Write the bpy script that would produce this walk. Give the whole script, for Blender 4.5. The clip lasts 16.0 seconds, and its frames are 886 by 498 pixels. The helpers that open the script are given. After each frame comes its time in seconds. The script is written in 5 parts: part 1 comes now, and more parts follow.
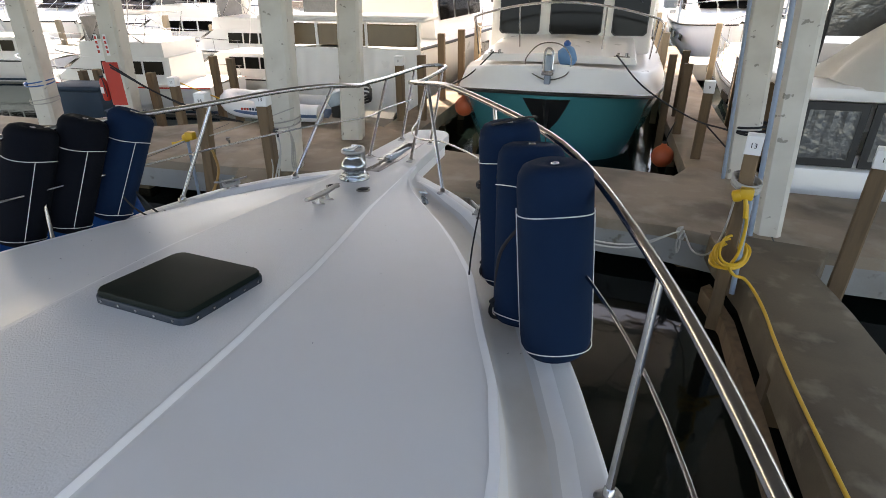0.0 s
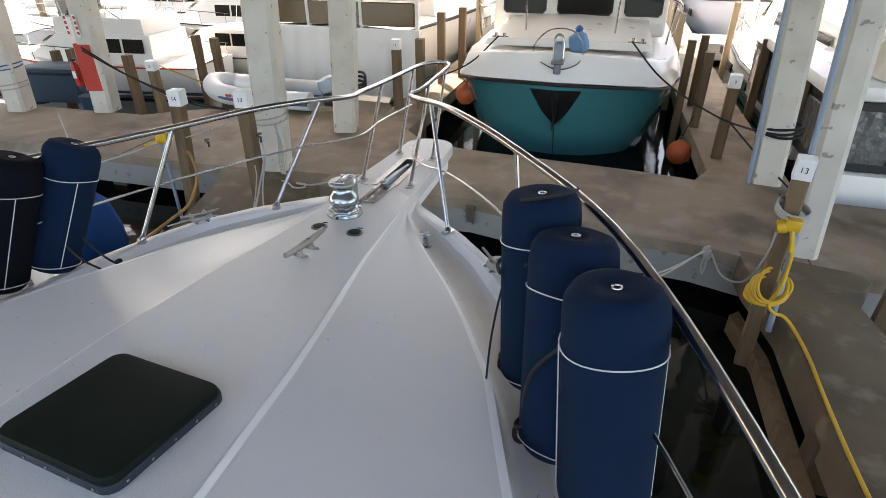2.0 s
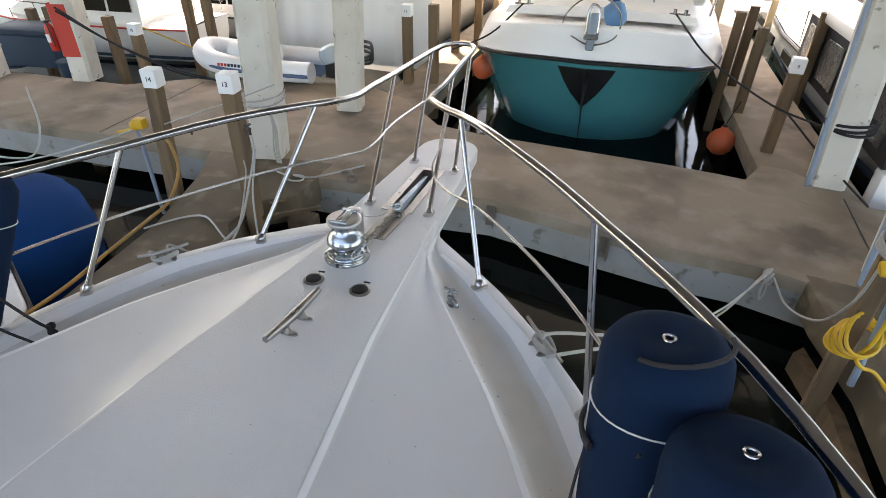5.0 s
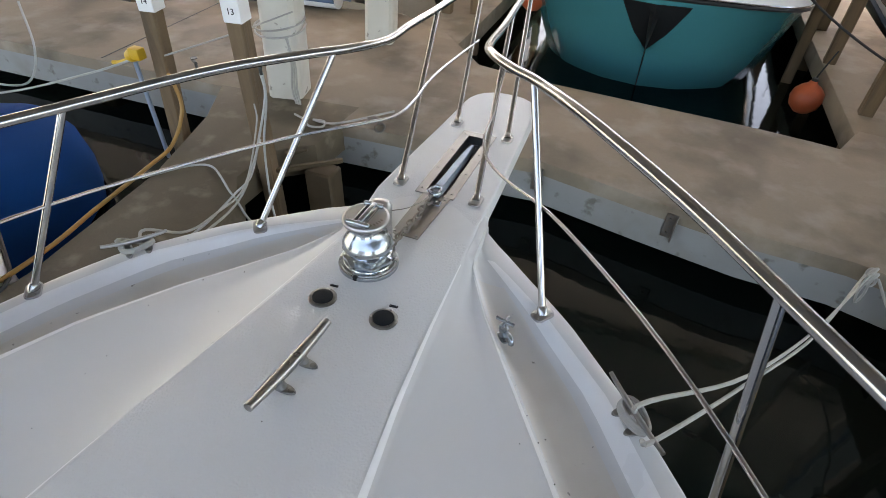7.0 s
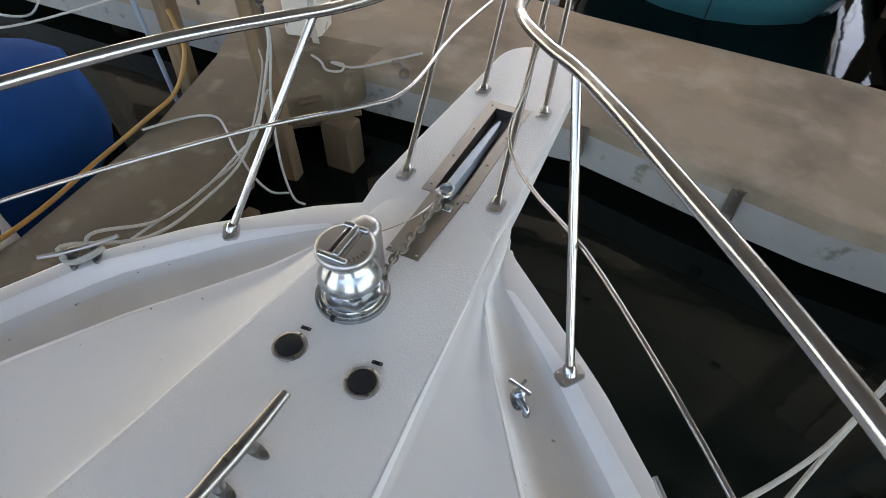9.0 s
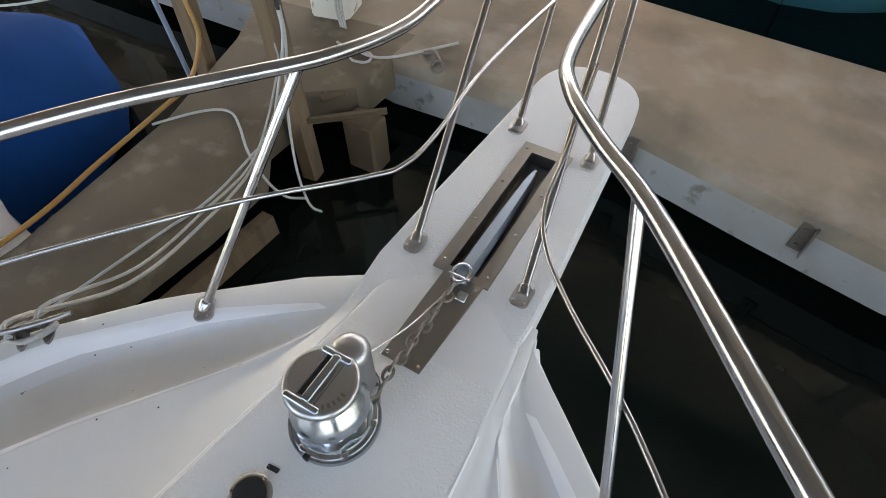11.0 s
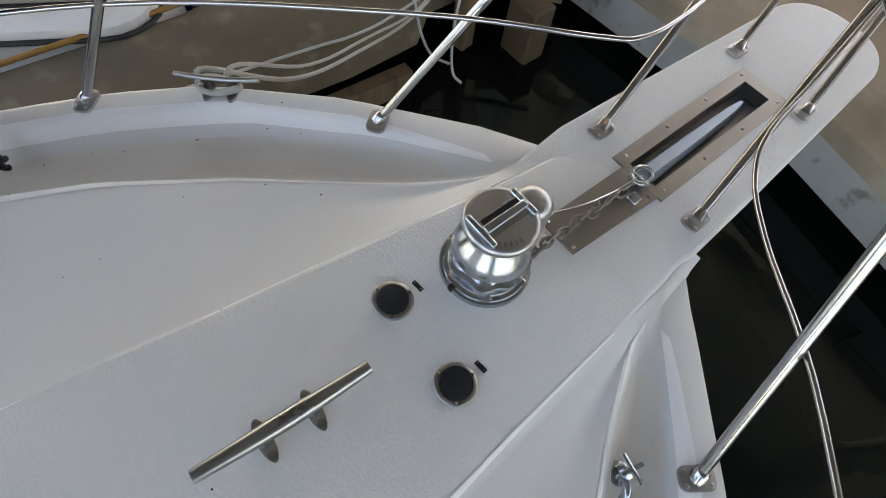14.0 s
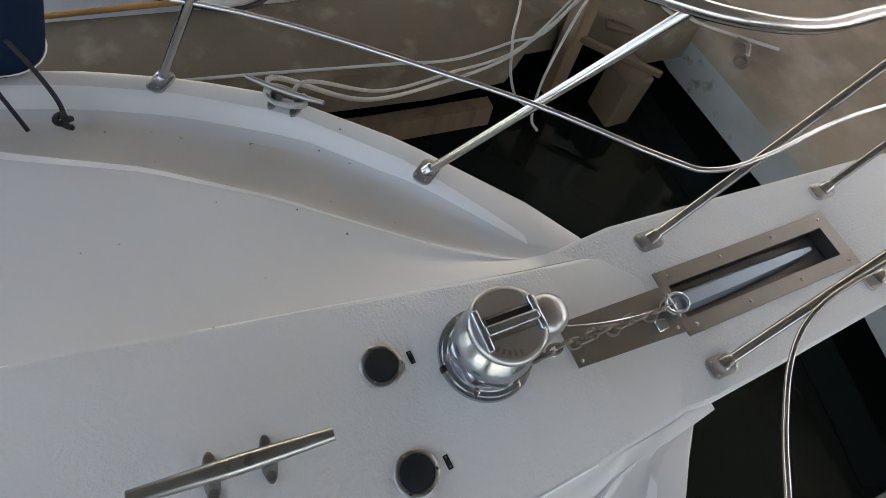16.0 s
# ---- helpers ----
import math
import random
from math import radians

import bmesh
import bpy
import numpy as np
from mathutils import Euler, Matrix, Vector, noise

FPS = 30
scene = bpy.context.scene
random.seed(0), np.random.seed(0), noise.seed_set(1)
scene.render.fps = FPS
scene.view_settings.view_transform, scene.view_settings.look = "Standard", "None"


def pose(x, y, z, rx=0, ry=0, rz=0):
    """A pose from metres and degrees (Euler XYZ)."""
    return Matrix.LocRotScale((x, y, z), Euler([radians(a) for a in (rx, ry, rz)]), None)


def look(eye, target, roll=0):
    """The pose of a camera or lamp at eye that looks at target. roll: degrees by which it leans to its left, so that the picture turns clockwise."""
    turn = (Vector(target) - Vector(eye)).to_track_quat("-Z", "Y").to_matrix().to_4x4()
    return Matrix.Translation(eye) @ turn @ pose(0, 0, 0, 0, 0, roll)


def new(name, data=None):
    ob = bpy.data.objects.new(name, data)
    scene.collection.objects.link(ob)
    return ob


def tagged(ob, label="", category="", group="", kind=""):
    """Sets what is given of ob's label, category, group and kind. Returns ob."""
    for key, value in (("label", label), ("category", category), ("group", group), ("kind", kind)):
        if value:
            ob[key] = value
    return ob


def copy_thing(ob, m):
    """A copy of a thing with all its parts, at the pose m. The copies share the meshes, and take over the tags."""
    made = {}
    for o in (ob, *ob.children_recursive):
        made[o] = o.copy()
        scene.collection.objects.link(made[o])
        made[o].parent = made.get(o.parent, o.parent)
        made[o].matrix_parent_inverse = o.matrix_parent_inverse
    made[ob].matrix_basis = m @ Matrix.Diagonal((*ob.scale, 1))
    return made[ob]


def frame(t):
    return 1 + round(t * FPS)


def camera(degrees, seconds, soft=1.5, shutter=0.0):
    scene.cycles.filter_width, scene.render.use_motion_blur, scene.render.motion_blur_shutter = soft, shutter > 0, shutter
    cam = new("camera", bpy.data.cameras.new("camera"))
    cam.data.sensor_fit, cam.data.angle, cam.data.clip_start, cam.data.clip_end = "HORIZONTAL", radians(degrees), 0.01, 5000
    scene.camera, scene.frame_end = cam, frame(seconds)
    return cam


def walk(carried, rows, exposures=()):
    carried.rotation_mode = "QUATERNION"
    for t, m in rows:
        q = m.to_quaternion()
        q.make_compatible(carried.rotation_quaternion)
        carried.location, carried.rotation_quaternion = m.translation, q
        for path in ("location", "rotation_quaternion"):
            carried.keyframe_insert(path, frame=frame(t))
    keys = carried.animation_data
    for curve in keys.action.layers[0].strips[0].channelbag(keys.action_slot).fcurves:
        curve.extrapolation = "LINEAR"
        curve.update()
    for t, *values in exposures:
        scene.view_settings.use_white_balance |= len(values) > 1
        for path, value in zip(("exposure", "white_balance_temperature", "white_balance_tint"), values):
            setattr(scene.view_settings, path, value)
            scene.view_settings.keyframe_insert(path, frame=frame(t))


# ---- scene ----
cam = camera(78.00, 16.0, soft=.75)
PATH = [
    (0.0, 1.745, -0.2959, 1.397, 63.271, 0.4042, 16.539),
    (0.5, 1.622, -0.0835, 1.426, 62.523, 0.3262, 16.454),
    (1.0, 1.507, 0.0945, 1.534, 61.583, 0.2494, 16.290),
    (1.5, 1.483, 0.222, 1.594, 60.707, 0.1024, 16.207),
    (2.0, 1.473, 0.4159, 1.58, 60.199, 0.0132, 16.302),
    (2.5, 1.439, 0.5515, 1.587, 59.672, -0.1827, 16.229),
    (3.0, 1.372, 0.6796, 1.604, 59.037, -0.3681, 16.098),
    (3.5, 1.271, 0.8338, 1.637, 58.614, -0.5265, 16.049),
    (4.0, 1.201, 0.9341, 1.644, 58.213, -0.6361, 16.186),
    (6.5, 0.8326, 1.839, 1.47, 51.229, -1.385, 20.013),
    (7.0, 0.7426, 1.953, 1.441, 49.142, -1.766, 21.034),
    (7.5, 0.7216, 2.112, 1.423, 45.976, -0.3537, 22.864),
    (8.0, 0.7023, 2.303, 1.388, 43.580, -0.0968, 24.229),
    (8.5, 0.6787, 2.437, 1.364, 42.228, -0.2847, 24.905),
    (9.0, 0.6292, 2.532, 1.364, 41.479, -0.3506, 25.412),
    (9.5, 0.5387, 2.662, 1.394, 40.730, -0.0727, 25.666),
    (12.0, 0.3908, 3.146, 1.323, 33.823, 0.248, 35.851),
    (12.5, 0.3385, 3.07, 1.323, 31.360, -1.643, 38.944),
    (13.0, 0.3315, 2.974, 1.263, 31.058, -2.404, 42.271),
    (13.5, 0.2896, 2.861, 1.252, 28.805, -4.163, 46.801),
    (14.0, 0.2799, 2.788, 1.228, 27.629, -5.015, 50.488),
    (14.5, 0.2627, 2.763, 1.214, 27.600, -6.117, 53.148),
    (15.0, 0.2757, 2.845, 1.231, 27.572, -6.233, 56.271),
    (15.5, 0.2598, 2.94, 1.271, 26.795, -6.683, 61.349),
    (16.0, 0.1849, 2.933, 1.27, 27.026, -7.886, 66.814),
]
walk(cam, [(t, pose(*m)) for t, *m in PATH], exposures=[(0, 2.44, 8150, 17), (2, 2.65, 8100, 17), (4, 2.86, 8050, 16), (6.5, 2.95, 8100, 16), (8, 3.06, 8100, 16), (9.5, 3.06, 8100, 16), (12.5, 3.22, 8150, 16), (14, 2.91, 8200, 16), (16, 2.76, 8250, 16)])

# ---- world, sun, exposure ----
world = bpy.data.worlds.new("world")
scene.world = world
world.use_nodes = True
wn = world.node_tree.nodes
sky = wn.new("ShaderNodeTexSky")
sky.sky_type, sky.sun_disc = "NISHITA", False
sky.sun_elevation, sky.sun_rotation = radians(52), radians(-35)
sky.air_density, sky.dust_density = 1.0, 2.0
world.node_tree.links.new(sky.outputs[0], wn["Background"].inputs[0])
wn["Background"].inputs[1].default_value = 0.15
sun_data = bpy.data.lights.new("sun", "SUN")
sun_data.energy, sun_data.angle, sun_data.color = 2.7, radians(0.53), (1.0, 0.97, 0.93)
sun_light = new("sun", sun_data)
sun_light.matrix_world = look((0, 0, 30), (0 + 30 * math.sin(radians(35)) / math.tan(radians(52)), -30 * math.cos(radians(35)) / math.tan(radians(52)), 0))


# ---- materials ----
def mat(name, color, rough=0.5, metal=0.0, var=0.12, scale=6.0, fine=80.0, bump=0.15, bump_dist=0.002, stain=None, stain_amt=0.4, stain_scale=2.0, spec=0.5, rnd=0.0, stretch=None, coat=0.0, stain2=None):
    m = bpy.data.materials.new(name)
    m.use_nodes = True
    nt = m.node_tree
    b = nt.nodes["Principled BSDF"]
    b.inputs["Roughness"].default_value, b.inputs["Metallic"].default_value = rough, metal
    b.inputs["Specular IOR Level"].default_value = spec
    b.inputs["Coat Weight"].default_value = coat
    tc = nt.nodes.new("ShaderNodeTexCoord")
    mp = nt.nodes.new("ShaderNodeMapping")
    nt.links.new(tc.outputs["Object"], mp.inputs[0])
    if stretch:
        mp.inputs["Scale"].default_value = stretch

    def noise_tex(s, detail=4.0):
        n = nt.nodes.new("ShaderNodeTexNoise")
        n.inputs["Scale"].default_value, n.inputs["Detail"].default_value = s, detail
        nt.links.new(mp.outputs[0], n.inputs["Vector"])
        return n

    def mixc(fac, a, c, kind="MIX"):
        x = nt.nodes.new("ShaderNodeMix")
        x.data_type, x.blend_type = "RGBA", kind
        for i, v in ((0, fac), (6, a), (7, c)):
            if hasattr(v, "links"):
                nt.links.new(v, x.inputs[i])
            elif i:
                x.inputs[i].default_value = (*v, 1)
            else:
                x.inputs[i].default_value = v
        return x.outputs[2]

    big, small = noise_tex(scale), noise_tex(fine)
    dark, light = tuple(c * (1 - var) for c in color), tuple(min(1, c * (1 + var)) for c in color)
    col = mixc(big.outputs[0], dark, light)
    col = mixc(0.25 * min(1, var * 4), col, mixc(small.outputs[0], dark, light))
    if stain:
        n = noise_tex(stain_scale, 6)
        r = nt.nodes.new("ShaderNodeValToRGB")
        r.color_ramp.elements[0].position, r.color_ramp.elements[1].position = 0.48, 0.72
        nt.links.new(n.outputs[0], r.inputs[0])
        mu = nt.nodes.new("ShaderNodeMath")
        mu.operation = "MULTIPLY"
        mu.inputs[1].default_value = stain_amt
        nt.links.new(r.outputs[0], mu.inputs[0])
        col = mixc(mu.outputs[0], col, stain)
    if stain2:
        c2, amt2, sc2, lo2, hi2 = stain2
        n = noise_tex(sc2, 8)
        r = nt.nodes.new("ShaderNodeMapRange")
        for i, v in ((1, lo2), (2, hi2), (3, 0.0), (4, amt2)):
            r.inputs[i].default_value = v
        nt.links.new(n.outputs[0], r.inputs[0])
        col = mixc(r.outputs[0], col, c2)
    if rnd:
        oi = nt.nodes.new("ShaderNodeObjectInfo")
        hs = nt.nodes.new("ShaderNodeMapRange")
        hs.inputs[3].default_value, hs.inputs[4].default_value = 1 - rnd, 1 + rnd
        nt.links.new(oi.outputs["Random"], hs.inputs[0])
        vm = nt.nodes.new("ShaderNodeHueSaturation")
        nt.links.new(hs.outputs[0], vm.inputs["Value"])
        nt.links.new(col, vm.inputs["Color"])
        col = vm.outputs[0]
    nt.links.new(col, b.inputs["Base Color"])
    rr = nt.nodes.new("ShaderNodeMapRange")
    rr.inputs[3].default_value, rr.inputs[4].default_value = max(0.02, rough - 0.08), min(1, rough + 0.08)
    nt.links.new(big.outputs[0], rr.inputs[0])
    nt.links.new(rr.outputs[0], b.inputs["Roughness"])
    if bump:
        bp = nt.nodes.new("ShaderNodeBump")
        bp.inputs["Strength"].default_value, bp.inputs["Distance"].default_value = bump, bump_dist
        nt.links.new(small.outputs[0], bp.inputs["Height"])
        nt.links.new(bp.outputs[0], b.inputs["Normal"])
    return m


def glass_mat(name, color, rough=0.03):
    m = bpy.data.materials.new(name)
    m.use_nodes = True
    b = m.node_tree.nodes["Principled BSDF"]
    b.inputs["Base Color"].default_value = (*color, 1)
    b.inputs["Roughness"].default_value = rough
    b.inputs["Specular IOR Level"].default_value = 0.12
    return m


GUTTER = mat("dirty_gutter_gelcoat", (0.67, 0.63, 0.57), 0.42, var=0.06, scale=2.5, fine=200, bump=0.1, bump_dist=0.0006, stain=(0.50, 0.44, 0.36), stain_amt=0.5, stain_scale=2.2, stain2=((0.12, 0.10, 0.08), 0.7, 26, 0.70, 0.74))
CLEATM = mat("worn_bronze_steel", (0.36, 0.35, 0.335), 0.30, 1.0, var=0.1, scale=20, fine=120, bump=0.03)
GEL = mat("gelcoat_white", (0.86, 0.85, 0.83), 0.30, var=0.03, scale=1.7, fine=350, bump=0.10, bump_dist=0.0006, stain=(0.60, 0.57, 0.51), stain_amt=0.35, stain_scale=1.3)
GELN = mat("gelcoat_nonskid", (0.66, 0.65, 0.63), 0.42, var=0.04, scale=2.2, fine=120, bump=1.0, bump_dist=0.003, stain=(0.60, 0.57, 0.51), stain_amt=0.3, stain_scale=1.6)
GELS = mat("gelcoat_side_panel", (0.66, 0.65, 0.63), 0.38, var=0.03, scale=1.7, fine=350, bump=0.10, bump_dist=0.0006, stain=(0.60, 0.56, 0.50), stain_amt=0.4, stain_scale=1.3)
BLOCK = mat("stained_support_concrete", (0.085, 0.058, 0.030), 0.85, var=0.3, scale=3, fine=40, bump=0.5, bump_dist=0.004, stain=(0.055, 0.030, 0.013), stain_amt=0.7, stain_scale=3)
STEEL = mat("polished_stainless", (0.42, 0.41, 0.405), 0.19, 1.0, var=0.05, scale=20, fine=120, bump=0.02)
PLATE = mat("satin_steel_plate", (0.44, 0.43, 0.42), 0.36, 1.0, var=0.08, scale=20, fine=120, bump=0.03)
# recess shade is put into this darker steel for the trough floor
TROUGH = mat("shaded_trough_steel", (0.13, 0.125, 0.12), 0.40, 0.9, var=0.2, scale=14, fine=120, bump=0.1)
BRUSH = mat("brushed_stainless", (0.27, 0.255, 0.235), 0.36, 1.0, var=0.12, scale=14, fine=160, bump=0.08, stretch=(1, 0.15, 1))
CHROME = mat("chrome", (0.40, 0.43, 0.45), 0.22, 1.0, var=0.04, scale=20, bump=0.0)
GALV = mat("galvanised_steel", (0.27, 0.32, 0.37), 0.50, 1.0, var=0.15, scale=25, fine=120, bump=0.15)
CHAINM = mat("rusty_chain_steel", (0.20, 0.18, 0.16), 0.55, 0.8, var=0.3, scale=60, fine=200, bump=0.3, stain=(0.22, 0.12, 0.06), stain_amt=0.4, stain_scale=30)
RUBBER = mat("black_rubber", (0.010, 0.012, 0.014), 0.7, spec=0.25, var=0.2, scale=40, fine=200, bump=0.3)
CONC = mat("dock_concrete", (0.245, 0.192, 0.137), 0.86, var=0.26, scale=1.6, fine=55, bump=0.45, bump_dist=0.004, stain=(0.085, 0.066, 0.046), stain_amt=0.85, stain_scale=1.1, stain2=((0.36, 0.315, 0.26), 0.5, 2.7, 0.50, 0.72))
CONCF = mat("dirty_finger_concrete", (0.130, 0.100, 0.063), 0.88, var=0.3, scale=2.0, fine=60, bump=0.5, bump_dist=0.004, stain=(0.07, 0.054, 0.036), stain_amt=0.8, stain_scale=1.6, stain2=((0.25, 0.205, 0.145), 0.6, 4.0, 0.56, 0.70))
CONCV = mat("dock_fascia_concrete", (0.26, 0.26, 0.25), 0.85, var=0.12, scale=1.5, fine=45, bump=0.4, bump_dist=0.004, stain=(0.16, 0.13, 0.10), stain_amt=0.6, stain_scale=1.4, stain2=((0.10, 0.08, 0.06), 0.7, 7, 0.62, 0.72))
COLM = mat("column_concrete", (0.60, 0.57, 0.50), 0.82, var=0.08, scale=2.5, fine=60, bump=0.35, bump_dist=0.003, stain=(0.40, 0.36, 0.29), stain_amt=0.5, stain_scale=2.2, stain2=((0.20, 0.18, 0.15), 0.8, 9, 0.66, 0.70))
WOOD = mat("weathered_piling_wood", (0.165, 0.108, 0.060), 0.85, var=0.35, scale=5, fine=30, bump=0.7, bump_dist=0.006, stain=(0.08, 0.055, 0.035), stain_amt=0.8, stain_scale=3, rnd=0.18, stretch=(4, 4, 0.35))
# paler copy of the piling wood, with sunlight put into the colour
WOODL = mat("sunlit_piling_timber", (0.42, 0.33, 0.22), 0.8, var=0.25, scale=6, fine=40, bump=0.5, bump_dist=0.004, rnd=0.25, stretch=(4, 4, 0.4))
PLANK = mat("grey_dock_timber", (0.28, 0.245, 0.20), 0.85, var=0.25, scale=5, fine=40, bump=0.5, bump_dist=0.004, rnd=0.15, stretch=(4, 0.6, 4))
WHITEP = mat("white_paint", (0.78, 0.78, 0.77), 0.5, var=0.05, scale=4, fine=60, bump=0.1)
NAVY = mat("navy_fender_cloth", (0.003, 0.014, 0.038), 0.95, var=0.18, scale=9, fine=420, bump=0.6, bump_dist=0.002, spec=0.15)
NAVYD = mat("dark_fender_cloth", (0.003, 0.004, 0.007), 0.95, var=0.18, scale=9, fine=420, bump=0.6, bump_dist=0.002, spec=0.15)
CORD = mat("white_cord", (0.66, 0.66, 0.63), 0.8, var=0.1, scale=30, fine=300, bump=0.4)
ROPE = mat("grey_white_rope", (0.40, 0.385, 0.35), 0.85, var=0.2, scale=40, fine=260, bump=0.9, bump_dist=0.003)
BROPE = mat("black_rope", (0.014, 0.014, 0.016), 0.8, var=0.3, scale=40, fine=260, bump=0.9, bump_dist=0.003)
YELLOW = mat("yellow_cable", (0.62, 0.36, 0.02), 0.45, var=0.1, scale=10, fine=120, bump=0.1)
ORANGE = mat("ochre_hose", (0.36, 0.19, 0.05), 0.5, var=0.2, scale=8, fine=120, bump=0.1)
HOSE = mat("white_hose", (0.42, 0.42, 0.40), 0.5, var=0.1, scale=10, fine=120, bump=0.1)
HATCHC = mat("hatch_cover_vinyl", (0.006, 0.011, 0.008), 0.6, spec=0.12, var=0.25, scale=5, fine=260, bump=0.3, bump_dist=0.001)
HATCHR = mat("hatch_cover_hem", (0.012, 0.022, 0.034), 0.5, var=0.2, scale=9, fine=260, bump=0.3)
TEAL = mat("teal_hull_paint", (0.042, 0.225, 0.250), 0.18, var=0.06, scale=1.2, fine=60, bump=0.0, coat=0.5)
BLACKP = mat("black_paint", (0.012, 0.013, 0.014), 0.5, var=0.2, scale=8, fine=90, bump=0.2)
BOATW = mat("boat_white", (0.80, 0.79, 0.76), 0.3, var=0.03, scale=1.5, fine=80, bump=0.03)
CREAM = mat("boat_cream", (0.75, 0.74, 0.70), 0.4, var=0.05, scale=1.5, fine=80, bump=0.03)
CANVAS = mat("beige_canvas", (0.55, 0.53, 0.48), 0.9, var=0.1, scale=3, fine=220, bump=0.5, bump_dist=0.004, stain=(0.42, 0.38, 0.31), stain_amt=0.4, stain_scale=2)
BLUEC = mat("royal_blue_canvas", (0.0005, 0.042, 0.165), 0.95, spec=0.1, var=0.12, scale=3, fine=220, bump=0.4, bump_dist=0.003)
BLUEP = mat("blue_plastic", (0.02, 0.10, 0.30), 0.4, var=0.1, scale=6, bump=0.05)
DKBLUE = mat("dark_blue_cloth", (0.02, 0.045, 0.075), 0.8, var=0.15, scale=5, fine=200, bump=0.3)
RED = mat("red_paint", (0.50, 0.035, 0.02), 0.5, var=0.12, scale=4, fine=60, bump=0.15)
BUOY = mat("orange_buoy_vinyl", (0.52, 0.10, 0.035), 0.5, var=0.15, scale=6, fine=80, bump=0.1, stain=(0.25, 0.08, 0.05), stain_amt=0.5, stain_scale=6)
GREYI = mat("inflatable_grey", (0.74, 0.75, 0.76), 0.5, var=0.06, scale=4, fine=120, bump=0.1)
PIPEM = mat("grey_conduit", (0.24, 0.30, 0.38), 0.45, var=0.12, scale=10, fine=90, bump=0.1)
GLASS = glass_mat("tinted_window_glass", (0.012, 0.012, 0.011), 0.08)
VINYL = mat("clear_vinyl_window", (0.10, 0.105, 0.105), 0.06, var=0.3, scale=3, fine=9, bump=0.6, bump_dist=0.03, spec=0.9)
ROOFM = mat("roof_sheet", (0.52, 0.51, 0.48), 0.8, var=0.1, scale=1, fine=20, bump=0.1)
DIRT = mat("black_specks", (0.03, 0.025, 0.02), 0.9, var=0.1, bump=0)


def water_mat():
    m = bpy.data.materials.new("dark_marina_water")
    m.use_nodes = True
    nt = m.node_tree
    b = nt.nodes["Principled BSDF"]
    b.inputs["Base Color"].default_value = (0.003, 0.006, 0.005, 1)
    b.inputs["Roughness"].default_value = 0.06
    b.inputs["IOR"].default_value = 1.33
    b.inputs["Specular IOR Level"].default_value = 0.28
    tc = nt.nodes.new("ShaderNodeTexCoord")
    n = nt.nodes.new("ShaderNodeTexNoise")
    n.inputs["Scale"].default_value, n.inputs["Detail"].default_value = 2.2, 3
    nt.links.new(tc.outputs["Object"], n.inputs["Vector"])
    bp = nt.nodes.new("ShaderNodeBump")
    bp.inputs["Strength"].default_value, bp.inputs["Distance"].default_value = 0.22, 0.02
    nt.links.new(n.outputs[0], bp.inputs["Height"])
    nt.links.new(bp.outputs[0], b.inputs["Normal"])
    return m


WATER = water_mat()


# ---- mesh helpers ----
def finish(bm, smooth=True, angle=40):
    bmesh.ops.recalc_face_normals(bm, faces=bm.faces)
    for f in bm.faces:
        f.smooth = smooth
    if smooth:
        for e in bm.edges:
            if len(e.link_faces) == 2 and e.calc_face_angle(0) > radians(angle):
                e.smooth = False
    return bm


def part(name, bm, material, parent=None, label="", smooth=True, angle=40, m=None):
    me = bpy.data.meshes.new(name)
    finish(bm, smooth, angle)
    bm.to_mesh(me)
    bm.free()
    me.materials.append(material)
    ob = new(name, me)
    if parent:
        ob.parent = parent
    if m is not None:
        ob.matrix_basis = m
    if label:
        ob["label"] = label
    return ob


def thing(name, label, category, at=None, group="", kind=""):
    ob = new(name)
    ob.empty_display_size = 0.1
    if at is not None:
        ob.matrix_basis = at if isinstance(at, Matrix) else Matrix.Translation(at)
    return tagged(ob, label, category, group, kind)


def box(lo, hi, bevel=0.0, bm=None, segs=1):
    b2 = bmesh.new()
    bmesh.ops.create_cube(b2, size=1)
    for v in b2.verts:
        v.co = Vector([lo[i] + (v.co[i] + 0.5) * (hi[i] - lo[i]) for i in range(3)])
    if bevel:
        bmesh.ops.bevel(b2, geom=b2.edges[:], offset=bevel, segments=segs, affect="EDGES", profile=0.5)
    return merge(bm, b2)


def merge(bm, b2):
    if bm is None:
        return b2
    tmp = bpy.data.meshes.new("tmp")
    b2.to_mesh(tmp)
    b2.free()
    bm.from_mesh(tmp)
    bpy.data.meshes.remove(tmp)
    return bm


def moved(bm, m):
    bmesh.ops.transform(bm, matrix=m, verts=bm.verts[:])
    return bm


def spline(pts, n=6):
    """Catmull-Rom through the points."""
    p = [Vector(q) for q in pts]
    if len(p) < 3:
        return p
    p = [2 * p[0] - p[1]] + p + [2 * p[-1] - p[-2]]
    out = []
    for i in range(1, len(p) - 2):
        a, b, c, d = p[i - 1:i + 3]
        for k in range(n):
            t = k / n
            out.append(0.5 * (2 * b + (c - a) * t + (2 * a - 5 * b + 4 * c - d) * t * t + (3 * b - a - 3 * c + d) * t ** 3))
    return out + [p[-2]]


